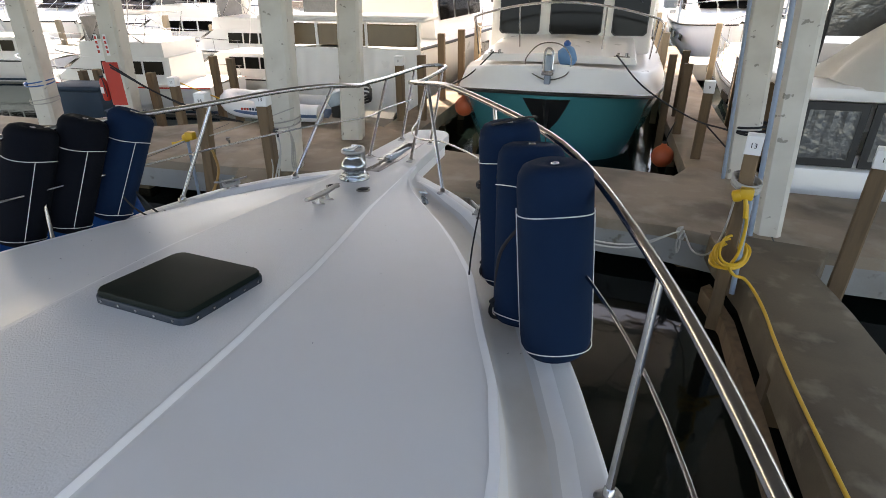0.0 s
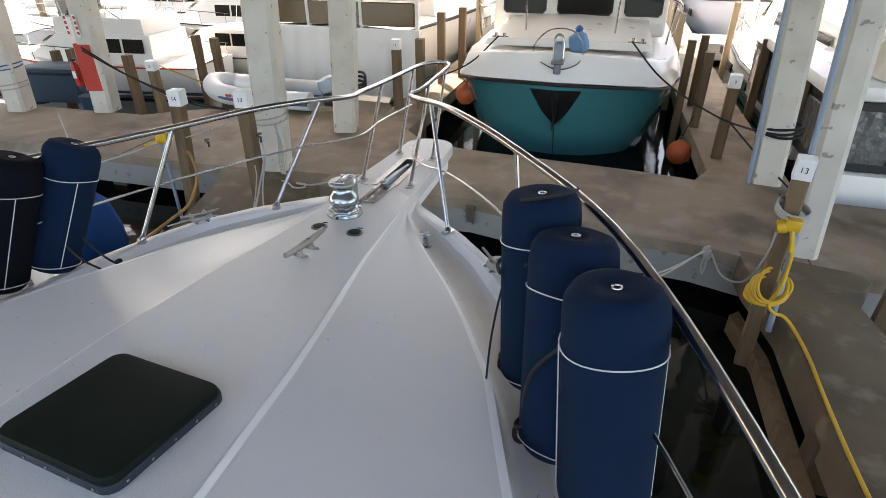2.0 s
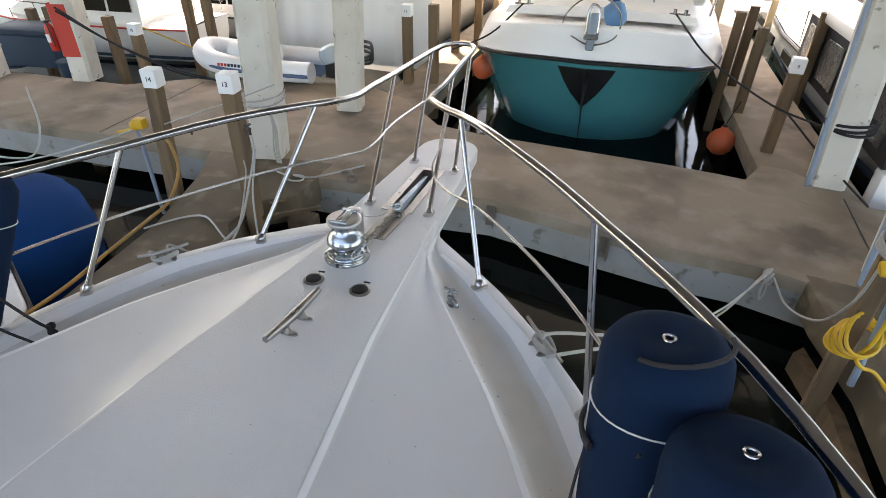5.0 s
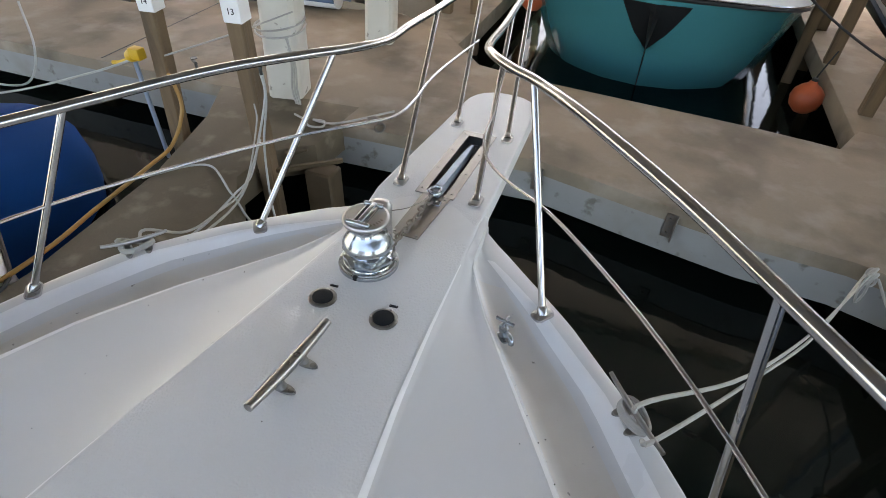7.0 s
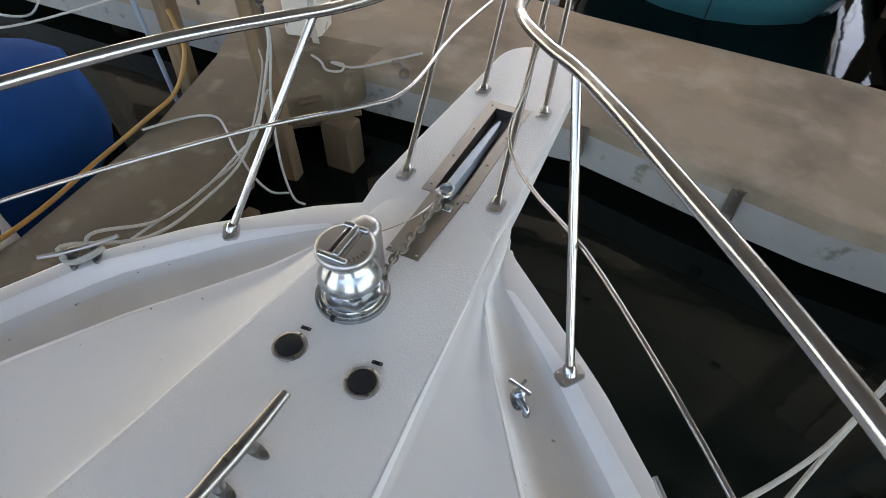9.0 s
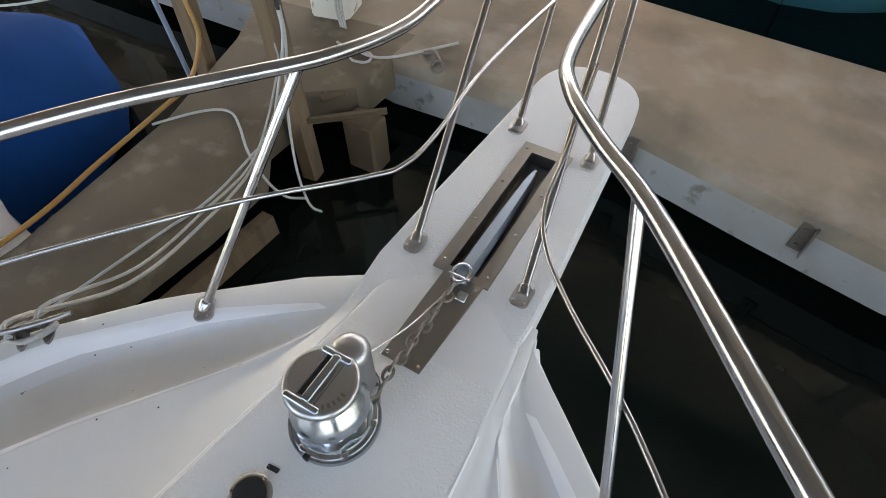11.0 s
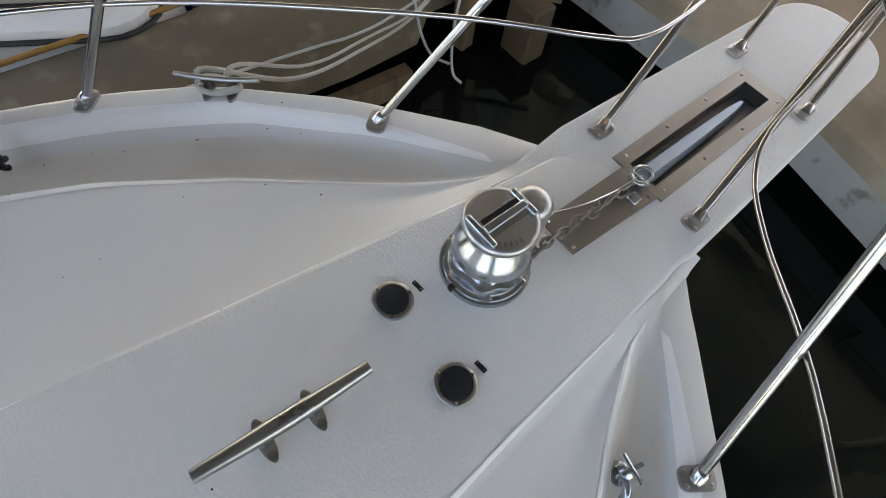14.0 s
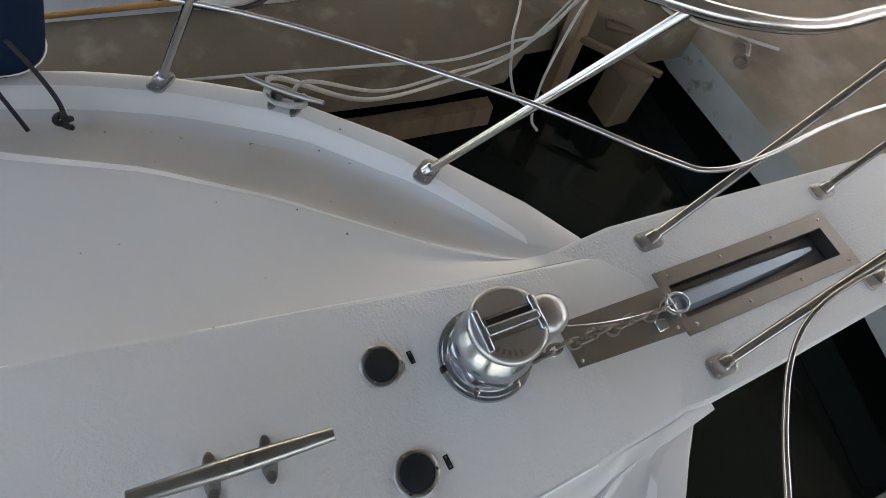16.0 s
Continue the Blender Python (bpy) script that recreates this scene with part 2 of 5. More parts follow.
def tube(pts, r, segs=10, bm=None, close=False, caps=True, flat=1.0):
    """A round bar swept along the points; r may be a list."""
    bm = bm or bmesh.new()
    pts = [Vector(q) for q in pts]
    n = len(pts)
    rs = r if isinstance(r, (list, tuple)) else [r] * n
    t0 = (pts[1] - pts[0]).normalized()
    up = Vector((0, 0, 1)) if abs(t0.z) < 0.9 else Vector((1, 0, 0))
    nrm = t0.cross(up).normalized()
    rings = []
    for i, q in enumerate(pts):
        if close:
            t = (pts[(i + 1) % n] - pts[i - 1]).normalized()
        else:
            t = (pts[min(i + 1, n - 1)] - pts[max(i - 1, 0)]).normalized()
        nrm = (nrm - t * nrm.dot(t)).normalized()
        bi = t.cross(nrm)
        rings.append([bm.verts.new(q + (nrm * math.cos(a) + bi * math.sin(a) * flat) * rs[i]) for a in [2 * math.pi * k / segs for k in range(segs)]])
    for i in range(n if close else n - 1):
        a, b = rings[i], rings[(i + 1) % n]
        for k in range(segs):
            bm.faces.new((a[k], a[(k + 1) % segs], b[(k + 1) % segs], b[k]))
    if caps and not close:
        bm.faces.new(rings[0][::-1])
        bm.faces.new(rings[-1])
    return bm


def lathe(profile, segs=32, bm=None, sx=1.0):
    bm = bm or bmesh.new()
    rings = []
    for r, z in profile:
        rings.append([bm.verts.new((r * sx * math.cos(2 * math.pi * k / segs), r * math.sin(2 * math.pi * k / segs), z)) for k in range(segs)])
    for a, b in zip(rings, rings[1:]):
        for k in range(segs):
            bm.faces.new((a[k], a[(k + 1) % segs], b[(k + 1) % segs], b[k]))
    bm.faces.new(rings[0][::-1])
    bm.faces.new(rings[-1])
    return bm


def slab(outline, z0, z1, bevel=0.0, bm=None):
    """A prism over a plan outline; z1 may be a function of (x, y)."""
    b2 = bmesh.new()
    top = [b2.verts.new((x, y, z1(x, y) if callable(z1) else z1)) for x, y in outline]
    bot = [b2.verts.new((x, y, z0(x, y) if callable(z0) else z0)) for x, y in outline]
    ft = b2.faces.new(top)
    b2.faces.new(bot[::-1])
    n = len(top)
    for i in range(n):
        b2.faces.new((top[i], bot[i], bot[(i + 1) % n], top[(i + 1) % n]))
    bmesh.ops.recalc_face_normals(b2, faces=b2.faces)
    if bevel:
        es = [e for e in ft.edges]
        bmesh.ops.bevel(b2, geom=es, offset=bevel, segments=2, affect="EDGES", profile=0.5)
    return merge(bm, b2)


def loft(sections, bm=None, cap=True, close=False):
    bm = bm or bmesh.new()
    rows = [[bm.verts.new(q) for q in s] for s in sections]
    for a, b in zip(rows, rows[1:]):
        m = len(a)
        for k in range(m if close else m - 1):
            q = (a[k], a[(k + 1) % m], b[(k + 1) % m], b[k])
            try:
                bm.faces.new(q)
            except ValueError:
                pass
    if cap:
        bm.faces.new(rows[0])
        bm.faces.new(rows[-1][::-1])
    return bm


def lerp(table, y):
    """Smooth value of a table of (y, value) pairs with falling y."""
    t = sorted(table)
    if y <= t[0][0]:
        return t[0][1]
    for (a, va), (b, vb) in zip(t, t[1:]):
        if y <= b:
            return va + (vb - va) * (y - a) / (b - a)
    return t[-1][1]


def text_mesh(s, size, depth=0.002):
    """The words as a mesh, standing in the xz plane and facing -y."""
    cu = bpy.data.curves.new("letters", "FONT")
    cu.body, cu.size, cu.extrude, cu.align_x, cu.align_y = s, size, depth, "CENTER", "CENTER"
    ob = bpy.data.objects.new("letters", cu)
    scene.collection.objects.link(ob)
    me = bpy.data.meshes.new_from_object(ob.evaluated_get(bpy.context.evaluated_depsgraph_get()))
    bm = bmesh.new()
    bm.from_mesh(me)
    bpy.data.objects.remove(ob)
    bpy.data.curves.remove(cu)
    bpy.data.meshes.remove(me)
    return moved(bm, pose(0, 0, 0, 90))


def rounded(hx, hy, r, n=5):
    out = []
    for cx, cy, a0 in ((hx - r, hy - r, 0), (-hx + r, hy - r, 90), (-hx + r, -hy + r, 180), (hx - r, -hy + r, 270)):
        for k in range(n + 1):
            a = radians(a0 + 90 * k / n)
            out.append((cx + r * math.cos(a), cy + r * math.sin(a)))
    return out



# ---- the boat underfoot ----
# half widths of the deck's lines by y, starboard (1) and port (-1)
GUN_OUT = {1: [(3.84, .280), (3.79, .305), (3.7, .411), (3.4, .743), (3.1, 1.024), (2.85, 1.215), (2.6, 1.347), (2.3, 1.48), (1.94, 1.622), (1.6, 1.75), (1.2, 1.865), (.9, 1.94), (0, 2.11), (-3, 2.28)],
           -1: [(3.84, .238), (3.79, .268), (3.7, .425), (3.4, .777), (3.1, 1.06), (2.85, 1.206), (2.6, 1.306), (2.3, 1.392), (1.94, 1.475), (1.6, 1.555), (1.2, 1.67), (.9, 1.76), (0, 1.965), (-3, 2.19)]}
GUN_IN = {1: [(3.84, .268), (3.79, .285), (3.64, .335), (3.4, .62), (3.12, .90), (2.8, 1.12), (2.54, 1.24), (2.0, 1.47), (1.6, 1.62), (1.13, 1.76), (0, 1.97), (-3, 2.14)],
          -1: [(3.84, .225), (3.79, .250), (3.64, .295), (3.4, .647), (3.12, .933), (2.8, 1.125), (2.54, 1.227), (2.0, 1.37), (1.6, 1.46), (1.13, 1.60), (0, 1.85), (-3, 2.04)]}
TRUNK = {1: [(3.84, .258), (3.56, .292), (3.3, .446), (3.0, .647), (2.7, .848), (2.45, .996), (2.06, 1.201), (1.57, 1.362), (1.2, 1.498), (.83, 1.583), (0, 1.667), (-3, 1.782)],
         -1: [(3.84, .215), (3.56, .250), (3.3, .436), (3.0, .662), (2.7, .844), (2.45, .947), (2.06, 1.12), (1.57, 1.287), (1.2, 1.388), (.83, 1.457), (0, 1.556), (-3, 1.695)]}
CREASE = {1: [(3.84, .250), (3.7, .268), (3.5, .278), (3.12, .293), (2.8, .315), (2.47, .355), (2.1, .405), (1.8, .44), (1.12, .485), (.46, .49), (-3, .50)],
          -1: [(3.84, .190), (3.7, .205), (3.5, .227), (3.12, .279), (2.8, .32), (2.47, .368), (2.1, .393), (1.8, .414), (1.12, .42), (.46, .43), (-3, .46)]}
ZC = [(5.3, -.10), (4.7, -.075), (3.9, -.035), (3.1, 0.0), (2.5, .045), (1.6, .115), (1.1, .15), (0, .20), (-3, .30)]
ZG = [(3.84, -.085), (3.4, -.075), (2.8, -.095), (1.5, -.09), (0, -.07), (-3, -.02)]
WATER_Z, DOCK_Z = -1.80, -1.19


def deck_section(y, side=1):
    bevel = 1.0 if side > 0 else .25
    c, t, gi, go = (lerp(tab[side], y) for tab in (CREASE, TRUNK, GUN_IN, GUN_OUT))
    zc, zg = lerp(ZC, y), lerp(ZG, y)
    k = min(1.0, max(0.0, (t - c) / 0.15))
    w = min(1.0, max(0.0, (gi - t) / 0.10))
    zt = zc - 0.040 * k
    zv = min(zt, zg) - 0.055 * w * k
    d1, d2 = .024 * k * bevel, .016 * k * bevel
    pts = [(0, zc + .010), (c * .5, zc + .009), (c - .014, zc + .004), (c - .003, zc + .001), (c + d1 * .2, zc - .003), (c + d1, zc - d2), (c + d1 * 1.3, zc - d2 - .001)]
    for u in (0.25, 0.5, 0.75):
        pts.append((c + .04 + (t - .03 * k - c - .04) * u, zc - d2 - (zc - d2 - zt) * u - 0.016 * k * math.sin(math.pi * u)))
    e = gi - t
    pts += [(t - .028 * k, zt), (t - .008 * k, zt - .003 * k), (t + .02 * e, zt + (zv - zt) * .25), (t + .12 * e, zt + (zv - zt) * .80), (t + .20 * e, zt + (zv - zt) * .96), (t + .30 * e, zv), (t + .64 * e, zv - .002),
            (t + .76 * e, zv + (zg - zv) * .10), (t + .88 * e, zv + (zg - zv) * .45), (gi - .004, zv + (zg - zv) * .84), (gi + .014 * w, zv + (zg - zv) * .97), (gi + .03 * w, zg)]
    pts += [(go - .02, zg), (go - .006, zg - .004), (go, zg - .016), (go, zg - .05)]
    out = []
    last = 0
    for x, z in pts:
        last = max(x, last + .0004) if out else 0
        out.append((last, z))
    return out


boat = thing("motor_yacht", "white fibreglass motor yacht foredeck, clean and lightly stained", "boat")
ys = [3.84, 3.8, 3.74, 3.68, 3.62, 3.56, 3.5, 3.44, 3.38] + [3.3 - .08 * i for i in range(25)] + [1.2 - .3 * i for i in range(15)] + [-4, -5, -6, -7.2]
secs = []
for y in ys:
    s, sl = deck_section(y), deck_section(y, -1)
    secs.append([(-x, y, z) for x, z in sl[:0:-1]] + [(x, y, z) for x, z in s])
deck_ob = part("foredeck", loft(secs, cap=False), GELS, boat, angle=60)

# hull sides below the deck edge
hs = []
for y in ys:
    zg = lerp(ZG, y)
    row = []
    for side in (-1, 1):
        go = lerp(GUN_OUT[side], y)
        half = []
        for u in (0, .15, .4, .7, 1):
            z = zg - .05 + (WATER_Z - .4 - zg) * u
            f = 1 - u ** .8 * max(.28, min(.9, (y + 1) / 4.2))
            half.append((side * max(.02, (go + .001) * f), y, z))
        row += half if side < 0 else half[::-1]
    hs.append(row)
part("hull", loft(hs, cap=True), GELS, boat)
for side in (-1, 1):
    part("rub_rail", tube([(side * (lerp(GUN_OUT[side], y) + .006), y, lerp(ZG, y) - .075) for y in ys], .018, 8), GEL, boat)

# pulpit plank at the bow
outline = []
for y in (3.46, 3.6, 3.84, 4.1, 4.4, 4.7, 4.95):
    outline.append((min(.286 - (y - 3.46) * .044, .250 + max(0, y - 3.70) * .12), y))
for a in range(10, 91, 10):
    outline.append((.2195 * math.cos(radians(a)) ** .8 if a < 90 else 0, 4.97 + .23 * math.sin(radians(a))))
right = outline
outline = right + [(-x, y) for x, y in right[-2::-1]]
hole = [(-.045, 3.90), (.055, 3.90), (.055, 4.53), (-.045, 4.53)]
b = bmesh.new()


def zloop(pts, dzz, shrink=1.0):
    return [b.verts.new((x * shrink, y if shrink == 1 else 4.3 + (y - 4.3) * (shrink * .5 + .5), lerp(ZC, y) + dzz - .034 * max(0, min(1, (3.78 - y) / .28)))) for x, y in pts]


loops = [zloop(outline, .013, .955), zloop(outline, .010, .985), zloop(outline, .001), zloop(outline, -.075)]
for la, lb in zip(loops, loops[1:]):
    for i in range(len(la)):
        b.faces.new((la[i], lb[i], lb[(i + 1) % len(la)], la[(i + 1) % len(la)]))
hv, hw_ = zloop(hole, .013), zloop(hole, -.07)
for i in range(4):
    b.faces.new((hv[i], hv[(i + 1) % 4], hw_[(i + 1) % 4], hw_[i]))
b.edges.ensure_lookup_table()
rim = [b.edges.get((l[i], l[(i + 1) % len(l)])) for l in (loops[0], hv) for i in range(len(l))]
bmesh.ops.triangle_fill(b, use_beauty=True, use_dissolve=False, edges=rim)
part("pulpit", b, GELN, boat, angle=10)
# lower side flange of the pulpit
part("pulpit_underside", slab([(x * .84, y - .03) for x, y in outline], lambda x, y: lerp(ZC, y) - .20, lambda x, y: lerp(ZC, y) - .077, 0), GEL, boat)

# nonskid panels let into the deck, with smooth margins between them
ysn = [3.6 - .1 * i for i in range(53)]


def deck_z(x, y):
    s = deck_section(y, 1 if x > 0 else -1)
    for (xa, za), (xb, zb) in zip(s, s[1:]):
        if abs(x) <= xb:
            return za + (zb - za) * (abs(x) - xa) / max(1e-6, xb - xa)
    return s[-1][1]


rows = []
for y in ysn:
    xs = [f * (lerp(CREASE[1 if f > 0 else -1], y) - .008) for f in (-1, -.97, -.75, -.5, -.25, 0, .25, .5, .75, .97, 1)]
    rows.append([(x, y, deck_z(x, y) + .0022) for x in xs])
part("nonskid_panel", loft(rows, cap=False), GELN, boat, "pebbled nonskid deck surface")
# stained gutters between the raised deck and the bulwark edge
deck_ob.data.materials.append(GUTTER)
# whiter gelcoat paints the highlight on the bulwark's rounded inner lip
deck_ob.data.materials.append(GEL)
for f in deck_ob.data.polygons:
    x, y = abs(f.center.x), f.center.y
    s = deck_section(y, 1 if f.center.x > 0 else -1)
    lo, hi = (13, 17)
    if -6.5 < y < 3.48 and s[lo][0] - .002 < x < s[hi][0] + .002:
        f.material_index = 1
    elif -6.5 < y < 3.6 and s[18][0] - .002 < x < s[21][0] + .002:
        f.material_index = 2


def wd(y):
    return .004 + .030 * max(0, min(1, (3.4 - y) / 1.4))


# smooth white trim that paints the highlight along the creases and the edge of the raised deck
for sg, w0, w1 in ((1, -.002, .020), (-1, -.001, .007)):
    rows = []
    for y in [3.48 - .06 * i for i in range(103)]:
        w = w1 * (.05 + .95 * max(0, min(1, (3.5 - y) / 1.1)))
        c0 = lerp(CREASE[sg], y)
        rows.append([(sg * (c0 + w0 + (w - w0) * f), y, deck_z(c0 + w0 + (w - w0) * f, y) + .0024) for f in (0, .25, .5, .75, 1)])
    part("crease_trim", loft(rows, cap=False), GEL, boat, "glossy white strip painting the highlight of a moulded edge")
for sg in (-1, 1):
    rows = []
    for y in [3.46 - .06 * i for i in range(101)]:
        xs = [sg * (lerp(TRUNK[sg], y) - .008 - wd(y) * f) for f in (0, .2, .4, .7, 1)]
        rows.append([(x, y, deck_z(x, y) + .0018) for x in xs])
    part("edge_trim", loft(rows, cap=False), GEL, boat, "glossy white strip painting the highlight of a moulded edge")


# bow rail
def mirror(p):
    return (-p[0], p[1], p[2])


rail = thing("bow_rail", "polished stainless steel bow rail round the foredeck", "rail")
R_TOP = [(2.25, -2.6, .61), (2.19, -1.0, .62), (2.12, .2, .637), (1.919, 1.24, .655), (1.576, 2.2, .692), (1.065, 2.95, .705), (.675, 3.42, .705), (.435, 3.75, .655), (.298, 3.90, .628), (.174, 4.06, .605), (.106, 4.25, .568), (.05, 4.7, .504), (-.01, 5.3, .47), (-.03, 5.7, .466)]
L_TOP = [(-2.12, -2.6, .60), (-2.0, -1.0, .586), (-1.906, .2, .583), (-1.757, 1.3, .578), (-1.451, 2.25, .569), (-1.053, 3.05, .562), (-.755, 3.48, .585), (-.515, 3.76, .59), (-.405, 3.95, .57), (-.36, 4.2, .53), (-.365, 4.45, .515), (-.364, 4.8, .492), (-.345, 5.4, .475), (-.325, 5.7, .468)]
TIP = [(-.29, 5.83, .466), (-.22, 5.91, .466), (-.12, 5.92, .466), (-.05, 5.84, .466)]
part("top_rail", tube(spline(L_TOP + TIP + R_TOP[::-1], 6), .0185, 14), STEEL, rail)
R_MID = [(2.24, -2.6, .27), (2.189, -1.0, .30), (2.116, .2, .325), (1.903, 1.24, .338), (1.467, 2.2, .342), (1.065, 2.9, .345), (.628, 3.49, .285), (.35, 3.8, .205), (.225, 3.95, .19), (.165, 4.08, .21), (.14, 4.3, .235), (.10, 4.6, .33)]
L_MID = [(-2.06, -2.6, .25), (-1.89, -1.0, .253), (-1.80, .2, .255), (-1.63, 1.3, .256), (-1.378, 2.2, .245), (-1.11, 2.94, .235), (-.584, 3.52, .305), (-.264, 3.82, .324), (-.192, 3.92, .325), (-.19, 4.10, .31), (-.235, 4.5, .278), (-.23, 5.2, .22)]
for pts in (R_MID, L_MID):
    part("mid_rail", tube(spline(pts, 6), .0068, 10), STEEL, rail)


def stanchion(base, top):
    base, top = Vector(base), Vector(top)
    st = part("stanchion", tube([base + (top - base) * u for u in (0, .5, 1)], .0135, 12), STEEL, rail)
    d = (top - base).normalized()
    plate = slab(rounded(.044, .029, .020), -.004, .006, .003)
    for sx, sy in ((-1, -1), (-1, 1), (1, -1), (1, 1)):
        plate = merge(plate, moved(lathe([(.006, 0), (.006, .002), (.003, .004)], 8), pose(sx * .030, sy * .016, .005)))
    ang = math.degrees(math.atan2(base.y - 3.9, base.x)) if abs(base.x) > .4 else 90
    part("base_plate", moved(plate, pose(*base, 0, 0, ang + (90 if abs(base.x) > .4 else 0))), PLATE, st)
    part("collar", tube([base, base + d * .028, base + d * .034], [.021, .019, .014], 12), STEEL, st)
    return st


def dz(x, y):
    s = deck_section(min(y, 3.84), 1 if x > 0 else -1)
    if y > 3.45 and abs(x) < .27:
        return lerp(ZC, y) + .013
    for (a, za), (b2, zb) in zip(s, s[1:]):
        if abs(x) <= b2:
            return za + (zb - za) * (abs(x) - a) / (b2 - a)
    return s[-1][1]


STAN = [((-.631, 3.430), (-.44, 3.871, .581)), ((-1.20, 2.785), (-1.03, 3.09, .563)), ((-.185, 3.932), (-.363, 4.842, .488)), ((-.155, 4.64), (-.335, 5.59, .469)),
        ((.197, 3.915), (.03, 4.93, .485)), ((.16, 4.58), (-.03, 5.65, .466)), ((.635, 3.400), (.406, 3.785, .645)), ((1.215, 2.77), (1.11, 2.885, .70)),
        ((-1.44, 1.93), (-1.52, 2.06, .57)), ((1.895, .99), (1.945, 1.15, .652)), ((2.04, -.3), (2.13, .1, .636)), ((-1.87, .3), (-1.9, .35, .58))]
for (x, y), top in STAN:
    stanchion((x, y, dz(x, y) + .004), top)

# plain unseen deckhouse behind, added to block skylight from aft
dh = thing("deckhouse", "plain white unseen deckhouse front, added to block skylight from aft", "deckhouse")
part("front", box((-1.62, -7.0, .1), (1.62, -2.55, 2.3), .12, segs=3), GEL, dh)


# ---- fittings on the foredeck ----
def ground(x, y):
    return dz(x, y) + (.002 if abs(x) < .3 and y < 3.5 else 0)


wl = thing("anchor_windlass", "chrome vertical anchor windlass with folded handle", "windlass", pose(-.050, 3.335, ground(0, 3.335), -1.5, 0, 0) @ Matrix.Scale(1.12, 4))
flange = [(.104 * math.cos(radians(a)), .104 * math.sin(radians(a))) for a in range(130, 411, 10)] + [(.046 * math.cos(radians(a)), .104 + .036 * math.sin(radians(a))) for a in range(30, 151, 20)]
part("base_flange", slab(flange, 0, .015, .005), CHROME, wl)
part("base_rim", lathe([(.097, .014), (.095, .020), (.086, .022), (.084, .026)], 40), CHROME, wl)
for k in range(6):
    a = radians(60 * k + 20)
    part("bolt", moved(lathe([(.009, 0), (.009, .004), (.005, .007)], 10), pose(.090 * math.cos(a), .090 * math.sin(a), .018)), STEEL, wl)
part("notch_plug", box((-.007, -.106, .002), (.007, -.090, .019), .002), RUBBER, wl)


def scalloped(profile, lobes, segs=56):
    """A turned ring whose rim waves in and out; profile rows are radius, height, depth of wave."""
    bm = bmesh.new()
    rings = [[bm.verts.new((r * (1 + d * math.cos(lobes * t)) * math.cos(t), r * (1 + d * math.cos(lobes * t)) * math.sin(t), z)) for t in [2 * math.pi * k / segs for k in range(segs)]] for r, z, d in profile]
    for a, b in zip(rings, rings[1:]):
        for k in range(segs):
            bm.faces.new((a[k], a[(k + 1) % segs], b[(k + 1) % segs], b[k]))
    bm.faces.new(rings[0][::-1])
    bm.faces.new(rings[-1])
    return bm


part("chain_wheel", scalloped([(.076, .024, .05), (.082, .030, .06), (.080, .038, .06), (.064, .046, .10), (.064, .058, .10), (.078, .066, .06), (.082, .072, .06), (.078, .076, .04)], 7), CHROME, wl, "notched chrome chain wheel", angle=30)
part("drum", lathe([(.072, .076), (.082, .080), (.086, .089), (.084, .100), (.076, .116), (.064, .131), (.055, .144), (.051, .154), (.051, .164), (.057, .173), (.069, .178)], 56), CHROME, wl)
cap = part("drum_cap", lathe([(.070, .178), (.0765, .182), (.0790, .189), (.0775, .197), (.072, .202), (.066, .2025), (.0655, .2015), (.02, .202)], 56), PLATE, wl)
part("handle_bar", box((-.023, -.058, .199), (.023, .060, .2115), .004, segs=2), STEEL, cap)
part("handle_slot", box((-.017, -.046, .2112), (-.006, .048, .2122)), RUBBER, cap, "dark slot")
part("handle_grip", box((-.004, -.054, .209), (.015, .056, .221), .005, segs=3), CHROME, cap)
for yy, w in ((-.066, .042), (.048, .036)):
    part("hinge_lug", box((-w, yy, .200), (w, yy + .016, .2165), .006, segs=3), CHROME, cap)
for k in range(7):
    a = radians(-70 + 11 * k)
    part("mark", moved(box((-.0025, -.005, 0), (.0025, .005, .0012)), pose(.058 * math.cos(a), .058 * math.sin(a), .2022, 0, 0, math.degrees(a) - 90)), BRUSH, cap)
strip = part("chain_stripper", moved(lathe([(.046, .012), (.043, .020), (.042, .05), (.042, .165), (.043, .175), (.042, .184), (.038, .193), (.030, .200), (.018, .205), (.004, .2065)], 36), pose(.004, .088, 0)), PLATE, wl, "rounded chrome chain stripper post")
part("stripper_web", box((-.012, .060, .020), (.020, .100, .070), .005), CHROME, strip)

# stainless trough and anchor
well = thing("anchor_well", "brushed stainless anchor trough let into the bow pulpit", "anchor trough")


def zt(y, up=0.0):
    return lerp(ZC, y) + .0135 + up


def plate_ring(x0, x1, y0, y1, hx0, hx1, hy0, hy1, up=.004, skirt=.05):
    bm = bmesh.new()
    o = [(x0, y0), (x1, y0), (x1, y1), (x0, y1)]
    h = [(hx0, hy0), (hx1, hy0), (hx1, hy1), (hx0, hy1)]
    ov = [bm.verts.new((x, y, zt(y, up))) for x, y in o]
    hv = [bm.verts.new((x, y, zt(y, up))) for x, y in h]
    lv = [bm.verts.new((x, y, zt(y, up) - .006)) for x, y in o]
    iv = [bm.verts.new((x, y, zt(y, up) - skirt)) for x, y in h]
    for i in range(4):
        j = (i + 1) % 4
        bm.faces.new((ov[i], ov[j], hv[j], hv[i]))
        bm.faces.new((ov[i], lv[i], lv[j], ov[j]))
        bm.faces.new((hv[i], hv[j], iv[j], iv[i]))
    return bm


